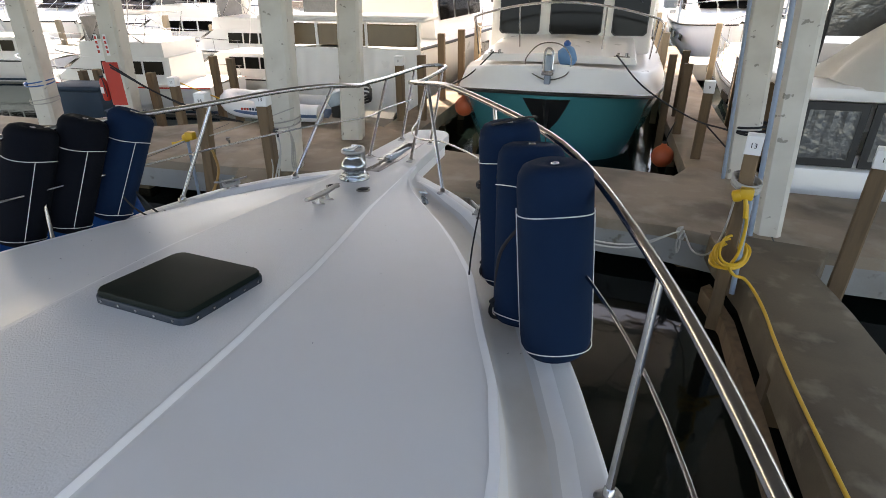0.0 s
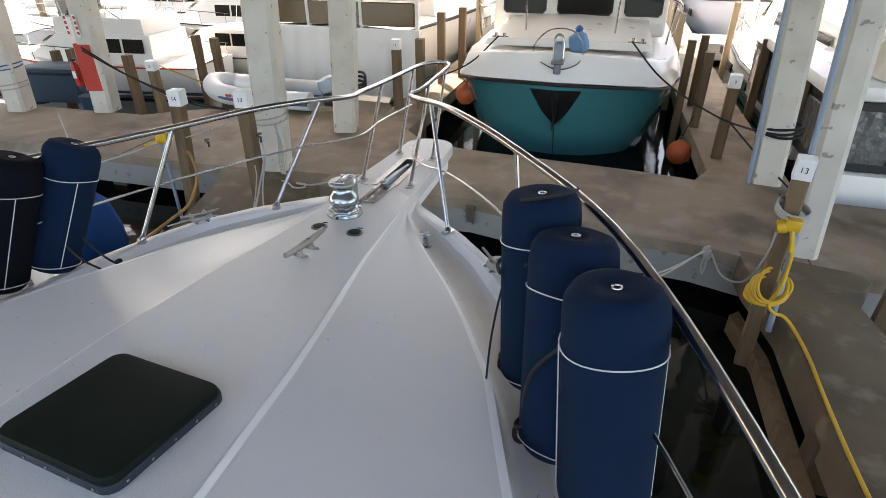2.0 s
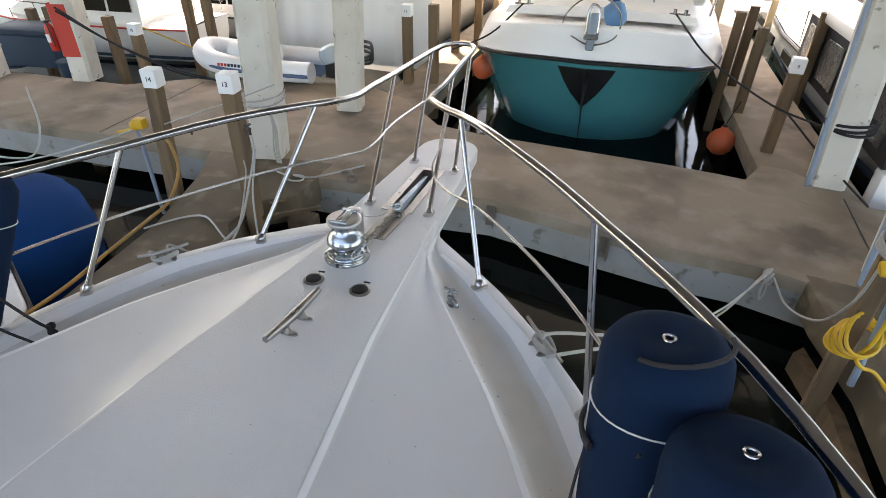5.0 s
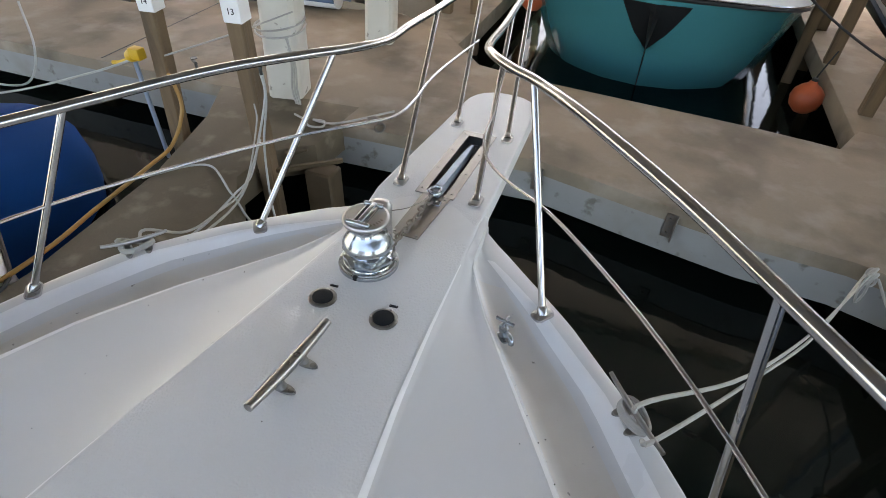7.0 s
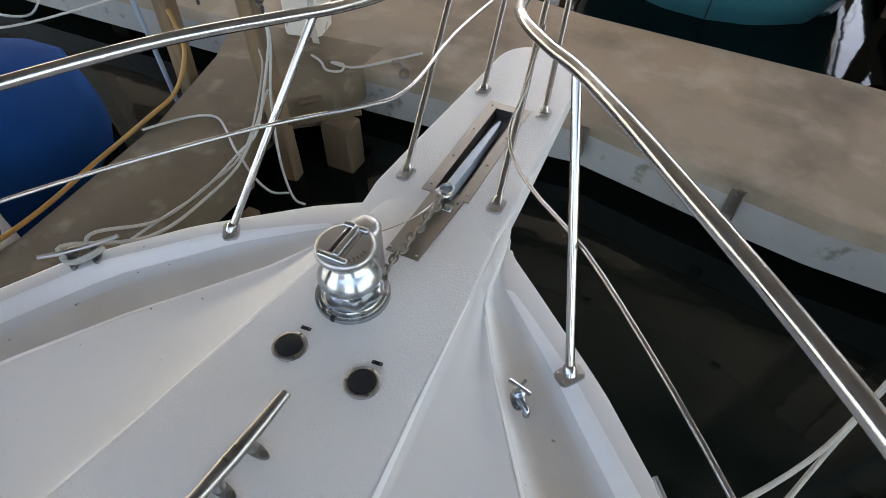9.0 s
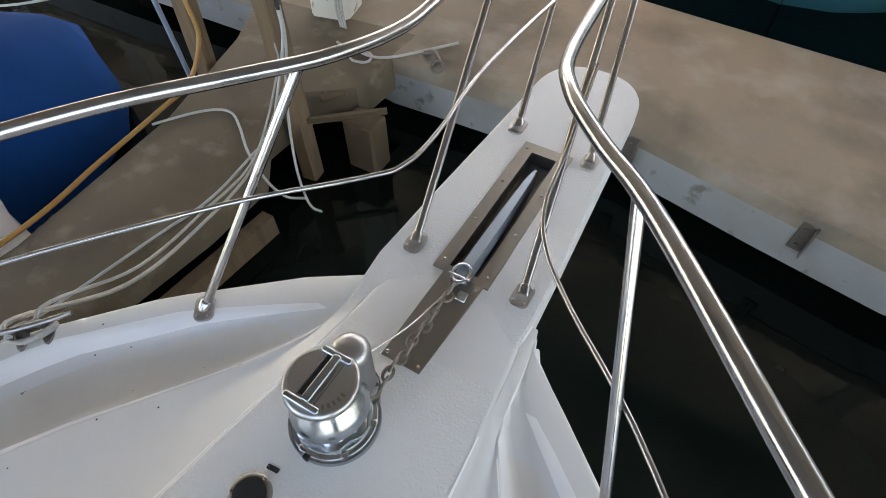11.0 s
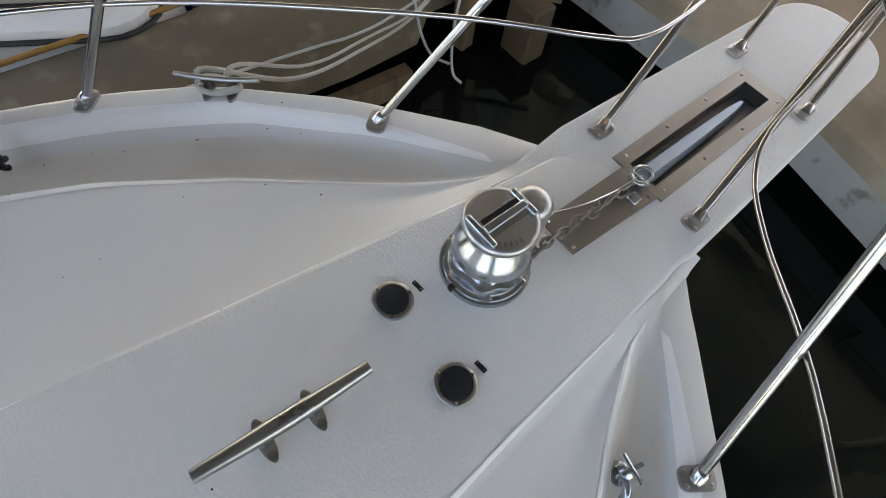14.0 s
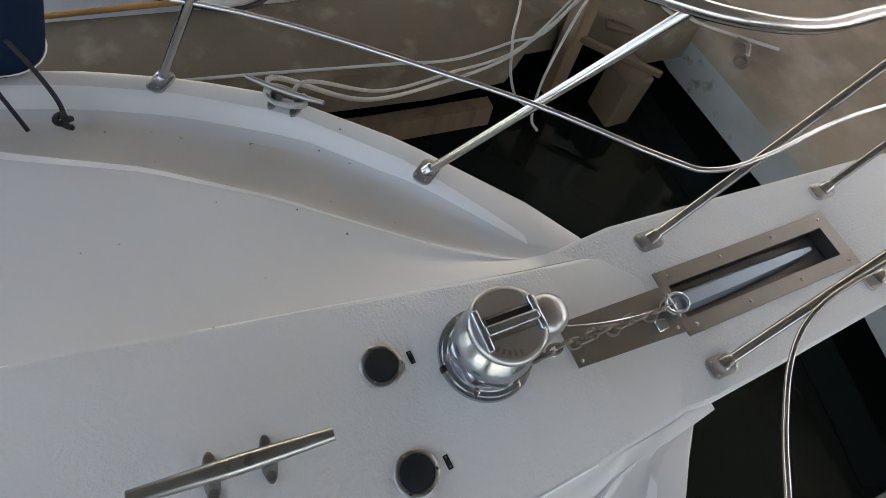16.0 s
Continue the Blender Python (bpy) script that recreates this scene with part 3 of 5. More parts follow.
part("frame_plate", plate_ring(-.090, .100, 3.88, 4.575, -.044, .054, 3.905, 4.525), BRUSH, well, smooth=False)
part("chain_plate", slab([(-.055, 3.545), (.066, 3.545), (.085, 3.885), (-.05, 3.885)], lambda x, y: zt(y, -.002), lambda x, y: zt(y, .003), .001), BRUSH, well, smooth=False)
part("roller_cheek", box((.030, 3.80, zt(3.8)), (.062, 3.835, zt(3.8) + .012), .003), CHROME, well)
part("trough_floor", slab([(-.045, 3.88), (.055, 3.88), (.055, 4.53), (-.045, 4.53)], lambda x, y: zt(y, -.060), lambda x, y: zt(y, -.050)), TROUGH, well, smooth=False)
for x, y in [(-.07, 3.92), (-.07, 4.12), (-.07, 4.33), (-.07, 4.54), (.078, 3.92), (.078, 4.12), (.078, 4.33), (.078, 4.54), (-.045, 3.56), (.052, 3.56), (.066, 3.86)]:
    part("screw", moved(lathe([(.006, 0), (.006, .001), (.003, .003)], 8), pose(x, y, zt(y, .003))), STEEL, well)
anchor = thing("anchor", "galvanised anchor shank lying in the bow trough", "anchor")
sh = loft([[(cx - w, y, z), (cx + w, y, z), (cx + w * .6, y, z + h), (cx - w * .6, y, z + h)] for y, cx, w, z, h in ((3.86, .012, .024, zt(3.86, .008), .026), (3.92, .012, .028, zt(3.9, .002), .030), (4.15, .008, .027, zt(4.15, -.014), .030), (4.38, .004, .020, zt(4.38, -.030), .028), (4.46, .002, .008, zt(4.46, -.038), .024))], close=True)
part("shank", sh, GALV, anchor)
part("shackle", tube([(.012 + .026 * math.cos(a), 3.875 + .034 * math.sin(a), zt(3.87, .034)) for a in [i * math.pi / 9 for i in range(19)]], .0065, 8), CHROME, anchor)
part("shackle_pin", tube([(-.022, 3.86, zt(3.86, .034)), (.048, 3.86, zt(3.86, .034))], .006, 8), CHROME, anchor)

chain = thing("anchor_chain", "short rusty galvanised chain from windlass to anchor", "chain")
c0, c1 = Vector((.006, 3.42, ground(0, 3.42) + .045)), Vector((.012, 3.862, zt(3.86, .030)))
nl = 15
for i in range(nl):
    u = (i + .5) / nl
    q = c0.lerp(c1, u) + Vector((.006 * math.sin(i * 1.7), 0, -.012 * math.sin(math.pi * u)))
    ring = [(.0115 * math.cos(a), .0205 * math.sin(a), 0) for a in [k * math.pi / 6 for k in range(12)]]
    part("link", moved(tube(ring, .0048, 6, close=True), pose(*q, -4, 90 * (i % 2) + 20, -2)), CHAINM, chain)
wire = thing("safety_wire", "thin wire from windlass cap to anchor shackle", "wire")
part("strand", tube(spline([(-.02, 3.42, .20), (0, 3.6, .10), (.01, 3.75, .045), (.012, 3.86, .03)], 6), .0016, 6), STEEL, wire)


def foot_switch(x, y):
    t = thing("foot_switch", "round deck foot switch with black rubber button", "switch", pose(x, y, ground(x, y), -3, 0, 0), group="windlass foot switches")
    part("ring", lathe([(.051, 0), (.051, .004), (.047, .008), (.039, .009), (.038, .004)], 40), BRUSH, t)
    part("button", lathe([(.0375, .003), (.037, .010), (.030, .0125), (.015, .0135)], 32), RUBBER, t, "domed black rubber button")
    for a in (80, 200, 320):
        part("screw", moved(lathe([(.0035, 0), (.0035, .0015), (.002, .002)], 8), pose(.044 * math.cos(radians(a)), .044 * math.sin(radians(a)), .0085)), STEEL, t)
    tag_ = thing("label_plate", "small black label plate beside a foot switch", "label plate", pose(x + .005, y + .072, ground(x, y + .07), -3, 0, 5), group="foot switch labels")
    part("plate", box((-.016, -.006, 0), (.016, .006, .0025), .001), RUBBER, tag_)
    for sx in (-.011, .011):
        part("screw", moved(lathe([(.0028, 0), (.0028, .001)], 8), pose(sx, 0, .0025)), STEEL, tag_)


foot_switch(-.110, 3.092)
foot_switch(.135, 3.082)


def horn_cleat(at, L=.38, h=.055, r=.0205, spread=.055, label="stainless steel mooring cleat bolted to the deck"):
    c = thing("deck_cleat", label, "cleat", at, group="deck cleats")
    n = 14
    pts, rs = [], []
    for i in range(n + 1):
        u = i / n * 2 - 1
        pts.append((0, u * L / 2, h + .010 * abs(u) ** 2))
        rs.append(r * (1.0 - .30 * abs(u) ** 1.2))
    part("horn", tube(pts, rs, 14), CLEATM, c)
    for s in (-1, 1):
        leg = part("leg", tube([(0, s * spread, .004), (0, s * spread, h * .5), (0, s * spread * .9, h)], [.017, .010, .013], 12), CLEATM, c)
        foot = slab([(.05 * math.cos(radians(a)) if abs(math.cos(radians(a))) > .5 else .05 * math.cos(radians(a)), s * spread + .017 * math.sin(radians(a))) for a in range(0, 360, 20)], 0, .007, .002)
        part("foot", foot, CLEATM, c)
        for sx in (-1, 1):
            part("screw", moved(lathe([(.010, 0), (.010, .002), (.007, .003)], 14), pose(sx * .034, s * spread, .006)), BRUSH, c)
    return c


horn_cleat(pose(-.010, 2.752, ground(0, 2.75), -4, 0, -4))
horn_cleat(pose(1.0, 3.075, dz(1.0, 3.075) + .002, 0, 0, 38), L=.30, h=.045, r=.010, spread=.036)
horn_cleat(pose(-1.01, 3.12, dz(-1.01, 3.12) + .002, 0, 0, -41), L=.25, h=.045, r=.010, spread=.036)

tap = thing("washdown_tap", "small chrome washdown tap on the deck recess", "tap", pose(.520, 3.285, dz(.52, 3.285) - .002) @ Matrix.Scale(1.35, 4))
part("body", lathe([(.022, 0), (.021, .006), (.012, .010), (.010, .030), (.014, .036), (.014, .046), (.007, .052), (.006, .066)], 20), CHROME, tap)
part("spout", tube(spline([(0, 0, .032), (.018, -.016, .036), (.028, -.026, .030), (.030, -.029, .018)], 4), .008, 10), CHROME, tap)
part("handle", merge(tube([(-.026, .006, .068), (.026, -.006, .068)], .005, 8), tube([(.006, .02, .068), (-.006, -.02, .068)], .004, 8)), CHROME, tap)

hatch = thing("deck_hatch", "square deck hatch under a dark snap-on vinyl cover", "hatch", pose(.028, 1.385, dz(0, 1.385) + .003, -4.5, 0, -6))


part("hem", slab(rounded(.262, .242, .05), 0, .032, .006), HATCHR, hatch, "navy hem with snaps")
b = loft([[(x * s, y * s, z) for x, y in rounded(.256, .236, .05)] for s, z in ((1, .032), (1, .046), (.98, .055), (.9, .058), (.5, .060), (.05, .061))], cap=True, close=True)
part("cover_top", b, HATCHC, hatch)
for k in range(5):
    for ax in (0, 1):
        for s in (-1, 1):
            p = (-.2 + .1 * k, s * .2435, .016) if ax == 0 else (s * .2635, -.18 + .09 * k, .016)
            part("snap", moved(lathe([(.006, -.002), (.006, .002), (.003, .0035)], 8), pose(*p, 90 if ax == 0 else 0, 90 if ax else 0, 0)), STEEL, hatch)


def fender(bottom, top, r, cloth, label, lash=False, seam=125):
    b0, t0 = Vector(bottom), Vector(top)
    L = (t0 - b0).length
    q = (t0 - b0).to_track_quat("Z", "Y").to_matrix().to_4x4()
    f = thing("fender", label, "fender", Matrix.Translation(b0) @ q, group="cloth covered fenders on the rail")
    prof = [(.01, 0), (r * .62, .004), (r * .86, .022), (r * .98, .055), (r, .09), (r * 1.0, L * .5), (r * .985, L - .10), (r * .95, L - .05), (r * .82, L - .018), (r * .6, L - .004), (r * .25, L - .012), (.01, L - .020)]
    bm = lathe(prof, 36)
    for v in bm.verts:
        k = 1 + .018 * noise.noise(v.co * 5 + b0 * 3)
        v.co = Vector((v.co.x * k, v.co.y * k, v.co.z + .012 * noise.noise(v.co * 4 + b0)))
    part("cover", bm, cloth, f, angle=80)
    part("eyelet", moved(tube([(.013 * math.cos(a), .013 * math.sin(a), 0) for a in [i * math.pi / 8 for i in range(16)]], .004, 8, close=True), pose(0, 0, L - .012)), STEEL, f)
    for z in (L - .19, .06):
        part("piping", tube([(r * 1.012 * math.cos(a), r * 1.012 * math.sin(a), z + .012 * math.sin(a * 2)) for a in [i * math.pi / 18 for i in range(36)]], .0024, 6, close=True), CORD, f, "white piping cord")
    for a in (radians(seam), radians(seam + 180)):
        part("seam_cord", tube([(r * 1.012 * math.cos(a), r * 1.012 * math.sin(a), z) for z in (.06, L * .4, L - .19)], .0022, 6), CORD, f)
    if lash:
        part("lashing", tube([(r * .75 * math.cos(a), r * .75 * math.sin(a) + .02, L - .01 + .035 * math.sin(a)) for a in [i * math.pi / 10 for i in range(9)]], .0055, 8), BROPE, f, "black lashing rope")
    if lash:
        for k in range(3):
            part("lashing", tube([((r + .012) * math.cos(a), (r + .012) * math.sin(a), L - .30 - .018 * k + .02 * math.sin(a + k)) for a in [radians(-128 + 5.5 * i) for i in range(22)]], .007, 8), BROPE, f, "black lashing rope")
    return f


fender((1.655, 1.690, -.075), (1.578, 1.735, .765), .150, NAVY, "navy blue cloth fender with white piping against the rail")
fender((1.490, 1.885, -.085), (1.448, 2.045, .745), .150, NAVY, "navy blue cloth fender with white piping against the rail")
fender((1.355, 2.235, -.085), (1.305, 2.285, .775), .150, NAVY, "navy blue cloth fender lashed to the rail with black rope", True)
fender((-1.45, 2.35, -.08), (-1.262, 2.615, .605), .142, NAVY, "navy blue cloth fender leaning on the rail", seam=190)
fender((-1.55, 2.11, -.08), (-1.37, 2.345, .615), .142, NAVYD, "faded black cloth fender leaning on the rail", seam=190)
fender((-1.66, 1.87, -.08), (-1.49, 2.09, .615), .142, NAVYD, "faded black cloth fender leaning on the rail", seam=190)


def rope(name, pts, r, material, label, category="rope", n=6, segs=8):
    t = thing(name, label, category)
    part("strand", tube(spline(pts, n), r, segs), material, t)
    return t


# tail ends of the fender lashings
rope("fender_line", [(1.29, 2.13, .55), (1.235, 2.16, .40), (1.225, 2.18, .20), (1.235, 2.20, .08), (1.225, 2.22, -.02), (1.215, 2.23, -.06)], .008, BROPE, "black knotted fender line hanging to the deck")
rope("fender_line", [(1.46, 1.83, .45), (1.37, 1.84, .30), (1.35, 1.86, .12), (1.36, 1.87, .0), (1.345, 1.88, -.05)], .008, BROPE, "black knotted fender line hanging between two fenders")
rope("fender_line", [(1.30, 2.46, .52), (1.20, 2.30, .40), (1.17, 2.16, .18), (1.185, 1.98, -.02), (1.20, 1.88, -.06)], .0045, BROPE, "thin black fender line slanting to the deck")
rope("fender_line", [(-1.27, 2.46, .10), (-1.23, 2.49, .0), (-1.18, 2.51, -.07), (-1.12, 2.515, -.095)], .007, BROPE, "black knotted fender line hanging to the deck")
rope("fender_line", [(-1.28, 2.36, .10), (-1.22, 2.38, .0), (-1.11, 2.42, -.09)], .006, BROPE, "black fender line hanging to the deck")
for q, n_ in (((1.228, 2.225, -.01), 3), ((1.355, 1.875, -.02), 3), ((-1.12, 2.515, -.09), 2)):
    k = thing("stopper_knot", "black stopper knot in a fender line", "knot", q)
    w_ = .030 if n_ == 3 else .011
    for i in range(n_):
        part("turn", moved(tube([(w_ * math.cos(t_), w_ * 1.3 * math.sin(t_), .010 * math.sin(2 * t_)) for t_ in [j * math.pi / 7 for j in range(14)]], .009, 8, close=True), pose(.006 * i, -.006 * i, .026 * i - .01, 70 - 35 * i, 30 * i, 50 * i)), BROPE, k)

# mooring lines
rope("mooring_line", [(1.0, 3.07, -.05), (1.04, 3.14, -.045), (1.5, 3.75, -.45), (2.1, 4.75, -.95), (2.68, 5.78, -1.20)], .0085, ROPE, "grey white mooring line from deck cleat to dock")
rope("mooring_line", [(1.03, 2.99, -.05), (1.08, 3.02, -.05), (1.5, 3.72, -.47), (2.1, 4.72, -.97), (2.66, 5.80, -1.22)], .0085, ROPE, "grey white mooring line from deck cleat to dock")
rope("mooring_line", [(-1.0, 3.13, -.045), (-1.05, 3.21, -.06), (-1.20, 3.52, -.35), (-1.45, 3.95, -.62), (-1.72, 4.55, -.85), (-2.02, 5.15, -.72), (-2.06, 5.22, -.58)], .007, ROPE, "grey white mooring line from deck cleat to piling")
rope("mooring_line", [(-1.03, 3.07, -.045), (-1.09, 3.12, -.06), (-1.22, 3.45, -.40), (-1.47, 3.90, -.70), (-1.74, 4.52, -.92), (-2.04, 5.18, -.88)], .009, ROPE, "grey white mooring line from deck cleat to piling")
for (cx, cy, sgn) in ((-1.01, 3.12, -41), (1.0, 3.075, 38)):
    lp = thing("rope_wrap", "mooring rope wrapped round a deck cleat", "rope", pose(cx, cy, dz(cx, cy) + .018, 0, 0, sgn), group="cleat wraps")
    for k in range(3):
        part("turn", tube([(.030 * math.cos(a) + .004 * k, .062 * math.sin(a), .008 * k + .006 * math.sin(2 * a)) for a in [i * math.pi / 10 for i in range(20)]], .0075, 8, close=True), ROPE, lp)

# black specks of dirt on the deck
rs_ = random.Random(4)
b = bmesh.new()
for i in range(70):
    x, y = rs_.uniform(-1.0, .9), rs_.uniform(1.2, 3.3)
    if abs(x) < .25 and y > 2.6:
        continue
    b = merge(b, moved(lathe([(rs_.uniform(.0012, .003), 0), (.0008, .0008)], 6), pose(x, y, dz(x, y) + .0045)))
part("dirt_specks", b, DIRT)
tagged(bpy.data.objects["dirt_specks"], "scattered black dirt specks on the deck", "dirt", kind="stuff")

# ---- water, docks, roof ----
part("water", box((-400, -300, WATER_Z - 1), (400, 500, WATER_Z)), WATER)
tagged(bpy.data.objects["water"], "still dark green marina water", "water", kind="structure")
DK = thing("dock", "grey weathered concrete dock with worn edges", "dock", kind="structure")
main_outline = [(-14, 6.3), (-3.3, 6.42), (-1.9, 6.2), (-1.5, 6.22), (-.9, 6.24), (.1, 6.32), (1.1, 6.09), (1.9, 5.93), (2.6, 5.88), (2.86, 5.80), (3.1, 5.72), (4.1, 5.62), (9.5, 5.5), (9.5, 7.25), (3.95, 7.45), (3.3, 8.2), (3.0, 8.25), (2.76, 7.75), (2.5, 7.80), (1.9, 7.88), (.6, 7.98), (-.4, 8.06), (-1.1, 8.2), (-1.8, 9.0), (-2.7, 9.5), (-5.5, 8.9), (-6.4, 8.2), (-14, 8.0)]
part("main_walkway", slab(main_outline, DOCK_Z - .14, DOCK_Z, .025), CONC, DK)
c_ = [(x, y + (.012 if y < 7 else -.02)) for x, y in main_outline]
part("fascia", slab(c_, DOCK_Z - .46, DOCK_Z - .14), CONCV, DK, "pale grey concrete fascia")
FL = [(-1.86, 6.60), (-1.90, 5.74), (-2.20, 5.50), (-2.22, 5.02), (-2.02, 4.76), (-2.02, 4.2), (-2.08, 3.7), (-2.35, 1.5), (-2.5, -8), (-3.4, -8), (-3.0, 1.5), (-2.78, 3.5), (-2.9, 4.8), (-3.18, 5.8), (-3.5, 6.45)]
part("finger_left", slab(FL, DOCK_Z - .30, DOCK_Z + .004, .03), CONCF, DK)
FR = [(2.98, 5.9), (3.02, 5.4), (3.16, 4.7), (3.18, 3.0), (3.3, -8), (4.3, -8), (4.05, 3.0), (3.95, 4.4), (3.85, 5.1), (4.15, 5.7)]
part("finger_right", slab(FR, DOCK_Z - .30, DOCK_Z + .004, .03), CONCF, DK)
part("finger_far", slab([(2.95, 8.1), (2.85, 12), (2.95, 24), (4.0, 24), (3.9, 12), (3.95, 7.4)], DOCK_Z - .25, DOCK_Z - .004, .02), CONC, DK)
part("finger_far_left", slab([(-1.55, 8.7), (-1.55, 20), (-2.3, 20), (-2.3, 9.2)], DOCK_Z - .25, DOCK_Z - .004, .02), CONC, DK)
for pts in ([(-1.93, 4.66), (-2.0, 3.8), (-2.3, 1.5), (-2.4, 1.5), (-2.10, 3.8), (-2.03, 4.66)], [(2.93, 5.3), (3.06, 4.7), (3.08, 1.0), (3.18, 1.0), (3.16, 4.7), (3.03, 5.4)]):
    part("timber_wale", slab(pts, DOCK_Z - .62, DOCK_Z - .42), WOOD, DK, "weathered timber wale along the finger dock")
for x, y in ((-1.78, 5.62), (.5, 6.85), (2.9, 6.2), (-2.3, 2.2), (3.3, 3.6), (-3.9, 6.8), (-5.6, 6.7), (1.3, 6.6)):
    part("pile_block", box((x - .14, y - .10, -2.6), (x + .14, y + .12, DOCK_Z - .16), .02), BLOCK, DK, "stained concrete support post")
# seams across the walkway
for x0, y0, x1, y1 in ((3.72, 7.55, 3.62, 5.75), (-5.3, 8.7, -5.2, 6.45)):
    d = Vector((x1 - x0, y1 - y0, 0)).normalized()
    nx, ny = -d.y * .006, d.x * .006
    part("joint_strip", slab([(x0 + nx, y0 + ny), (x1 + nx, y1 + ny), (x1 - nx, y1 - ny), (x0 - nx, y0 - ny)], DOCK_Z - .01, DOCK_Z + .005), BLACKP, DK, "dark joint across the walkway")

# roof out of view above the columns; extent and tone set to steer deck light
roof = thing("shed_roof", "pale unseen roof over the marina slips, sized to shape the light", "roof", kind="structure")
part("ceiling", box((-30, -2.15, 4.6), (12, 14.6, 4.68)), ROOFM, roof)
for y in (-1.9, 1, 4.6, 8.2, 11.3, 14.3):
    part("beam", box((-30, y - .12, 4.3), (12, y + .12, 4.6), .01), COLM, roof)


def column(x, y, w=.36, rot=12, top=4.3, lean=0.0, label="square white concrete column with chamfered corners"):
    c = thing("concrete_column", label, "column", pose(x, y, DOCK_Z, 0, 0, rot), group="roof columns")
    h = w / 2
    ch = .045
    o = [(h, h - ch), (h - ch, h), (-h + ch, h), (-h, h - ch), (-h, -h + ch), (-h + ch, -h), (h - ch, -h), (h, -h + ch)]
    bm = bmesh.new()
    zs = [0, .5, 1.0, 1.6, 2.4, top - DOCK_Z]
    part("shaft", loft([[(a + lean * z, b2, z) for a, b2 in o] for z in zs], bm, cap=True, close=True), COLM, c, smooth=False)
    return c


def wrap(name, x, y, z, r, n, material, label, tr=.012, rise=.03):
    """Turns of rope round a square column or a piling."""
    t = thing(name, label, "rope", (x, y, z))
    for k in range(n):
        part("turn", tube([(r * math.cos(a), r * math.sin(a), k * rise + .03 * math.sin(a + k)) for a in [i * math.pi / 12 for i in range(24)]], tr, 8, close=True), material, t)
    return t


colA, colB = column(-7.2, 8.25, lean=.06), column(-8.75, 7.85, lean=.06)
colC, colD = column(-2.72, 6.60, lean=.05), column(-2.52, 8.42, lean=.05)
colR1, colR2 = column(3.63, 7.95, rot=-8, lean=-.07), column(3.60, 6.0, .26, rot=-8, lean=-.07)
for x in (-14, 10.5, -20):
    column(x, 7.4)
for x in (-12.5, -6, 0.5, 7):
    column(x, 20, .4, top=4.3)
    column(x + 3, 33, .4, top=4.3)
for p in [(3.41, 7.80), (3.41, 5.86)]:
    cd = thing("conduit", "grey blue electrical conduit up a column", "pipe", (p[0], p[1], DOCK_Z), group="conduits")
    part("pipe", tube([(0, 0, 0), (-.14, 0, 2), (-.301, 0, 4.3)], .026, 12), PIPEM, cd)
wrap("black_rope_turns", 3.63, 7.95, -.52, .235, 3, BROPE, "black mooring rope wrapped round a concrete column", .016)
wrap("rope_turns", -2.72, 6.60, -.50, .25, 2, ROPE, "grey rope wrapped round a concrete column", .010, .05)
wrap("rope_turns", -8.75, 7.85, -.75, .25, 2, ROPE, "white rope wrapped round a concrete column", .010, .05)
wrap("blue_rope_turns", -8.75, 7.85, -.42, .25, 2, BLUEP, "blue rope wrapped round a concrete column", .012, .04)
for k in range(3):
    rope("hanging_rope", [(-2.50, 6.38 - .01 * k, -.50), (-2.48 + .02 * k, 6.36, -.75), (-2.51 + .03 * k, 6.35, -1.0), (-2.48 + .025 * k, 6.34, -1.165)], .010, ROPE, "grey rope hanging down a column to the dock")
rope("dock_rope", [(-2.38, 6.15, -1.17), (-2.25, 6.10, -1.172), (-2.12, 6.0, -1.172), (-2.0, 6.04, -1.172), (-2.04, 6.14, -1.172), (-2.15, 6.12, -1.168), (-1.9, 6.16, -1.172), (-1.5, 6.62, -1.172)], .011, ROPE, "grey rope with a loop lying on the dock")
band = thing("red_band", "red painted band on a column", "paint band", pose(-7.2, 8.25, -.80, 0, 0, 12))
part("band", loft([[(a, b2, z) for a, b2 in [(.186, .139), (.139, .186), (-.139, .186), (-.186, .139), (-.186, -.139), (-.139, -.186), (.139, -.186), (.186, -.139)]] for z in (0, .78)], cap=False, close=True), RED, band, smooth=False)
ext = thing("fire_extinguisher", "red fire extinguisher hung on a column", "fire extinguisher", (-7.42, 8.05, -.72))
part("cylinder", lathe([(.05, 0), (.065, .02), (.065, .34), (.045, .40), (.02, .42)], 20), RED, ext)
part("valve", box((-.02, -.05, .42), (.02, .03, .46), .006), BLACKP, ext)
part("hose", tube(spline([(.02, -.05, .44), (.07, -.07, .38), (.075, -.06, .2), (.07, -.05, .08)], 4), .010, 8), BLACKP, ext)
part("label_panel", box((-.035, -.069, .14), (.035, -.062, .26)), WHITEP, ext)
for dx in (-.12, .08):
    sg = thing("notice", "red and white notice on a column", "notice", pose(-7.2 + dx, 8.055 + .02 * dx, .10, 0, 0, 12), group="notices")
    part("panel", box((-.03, -.004, 0), (.03, .004, .36)), WHITEP, sg)
    for k in range(4):
        part("bar", box((-.02, -.006, .04 + .08 * k), (.02, -.004, .09 + .08 * k)), RED, sg)


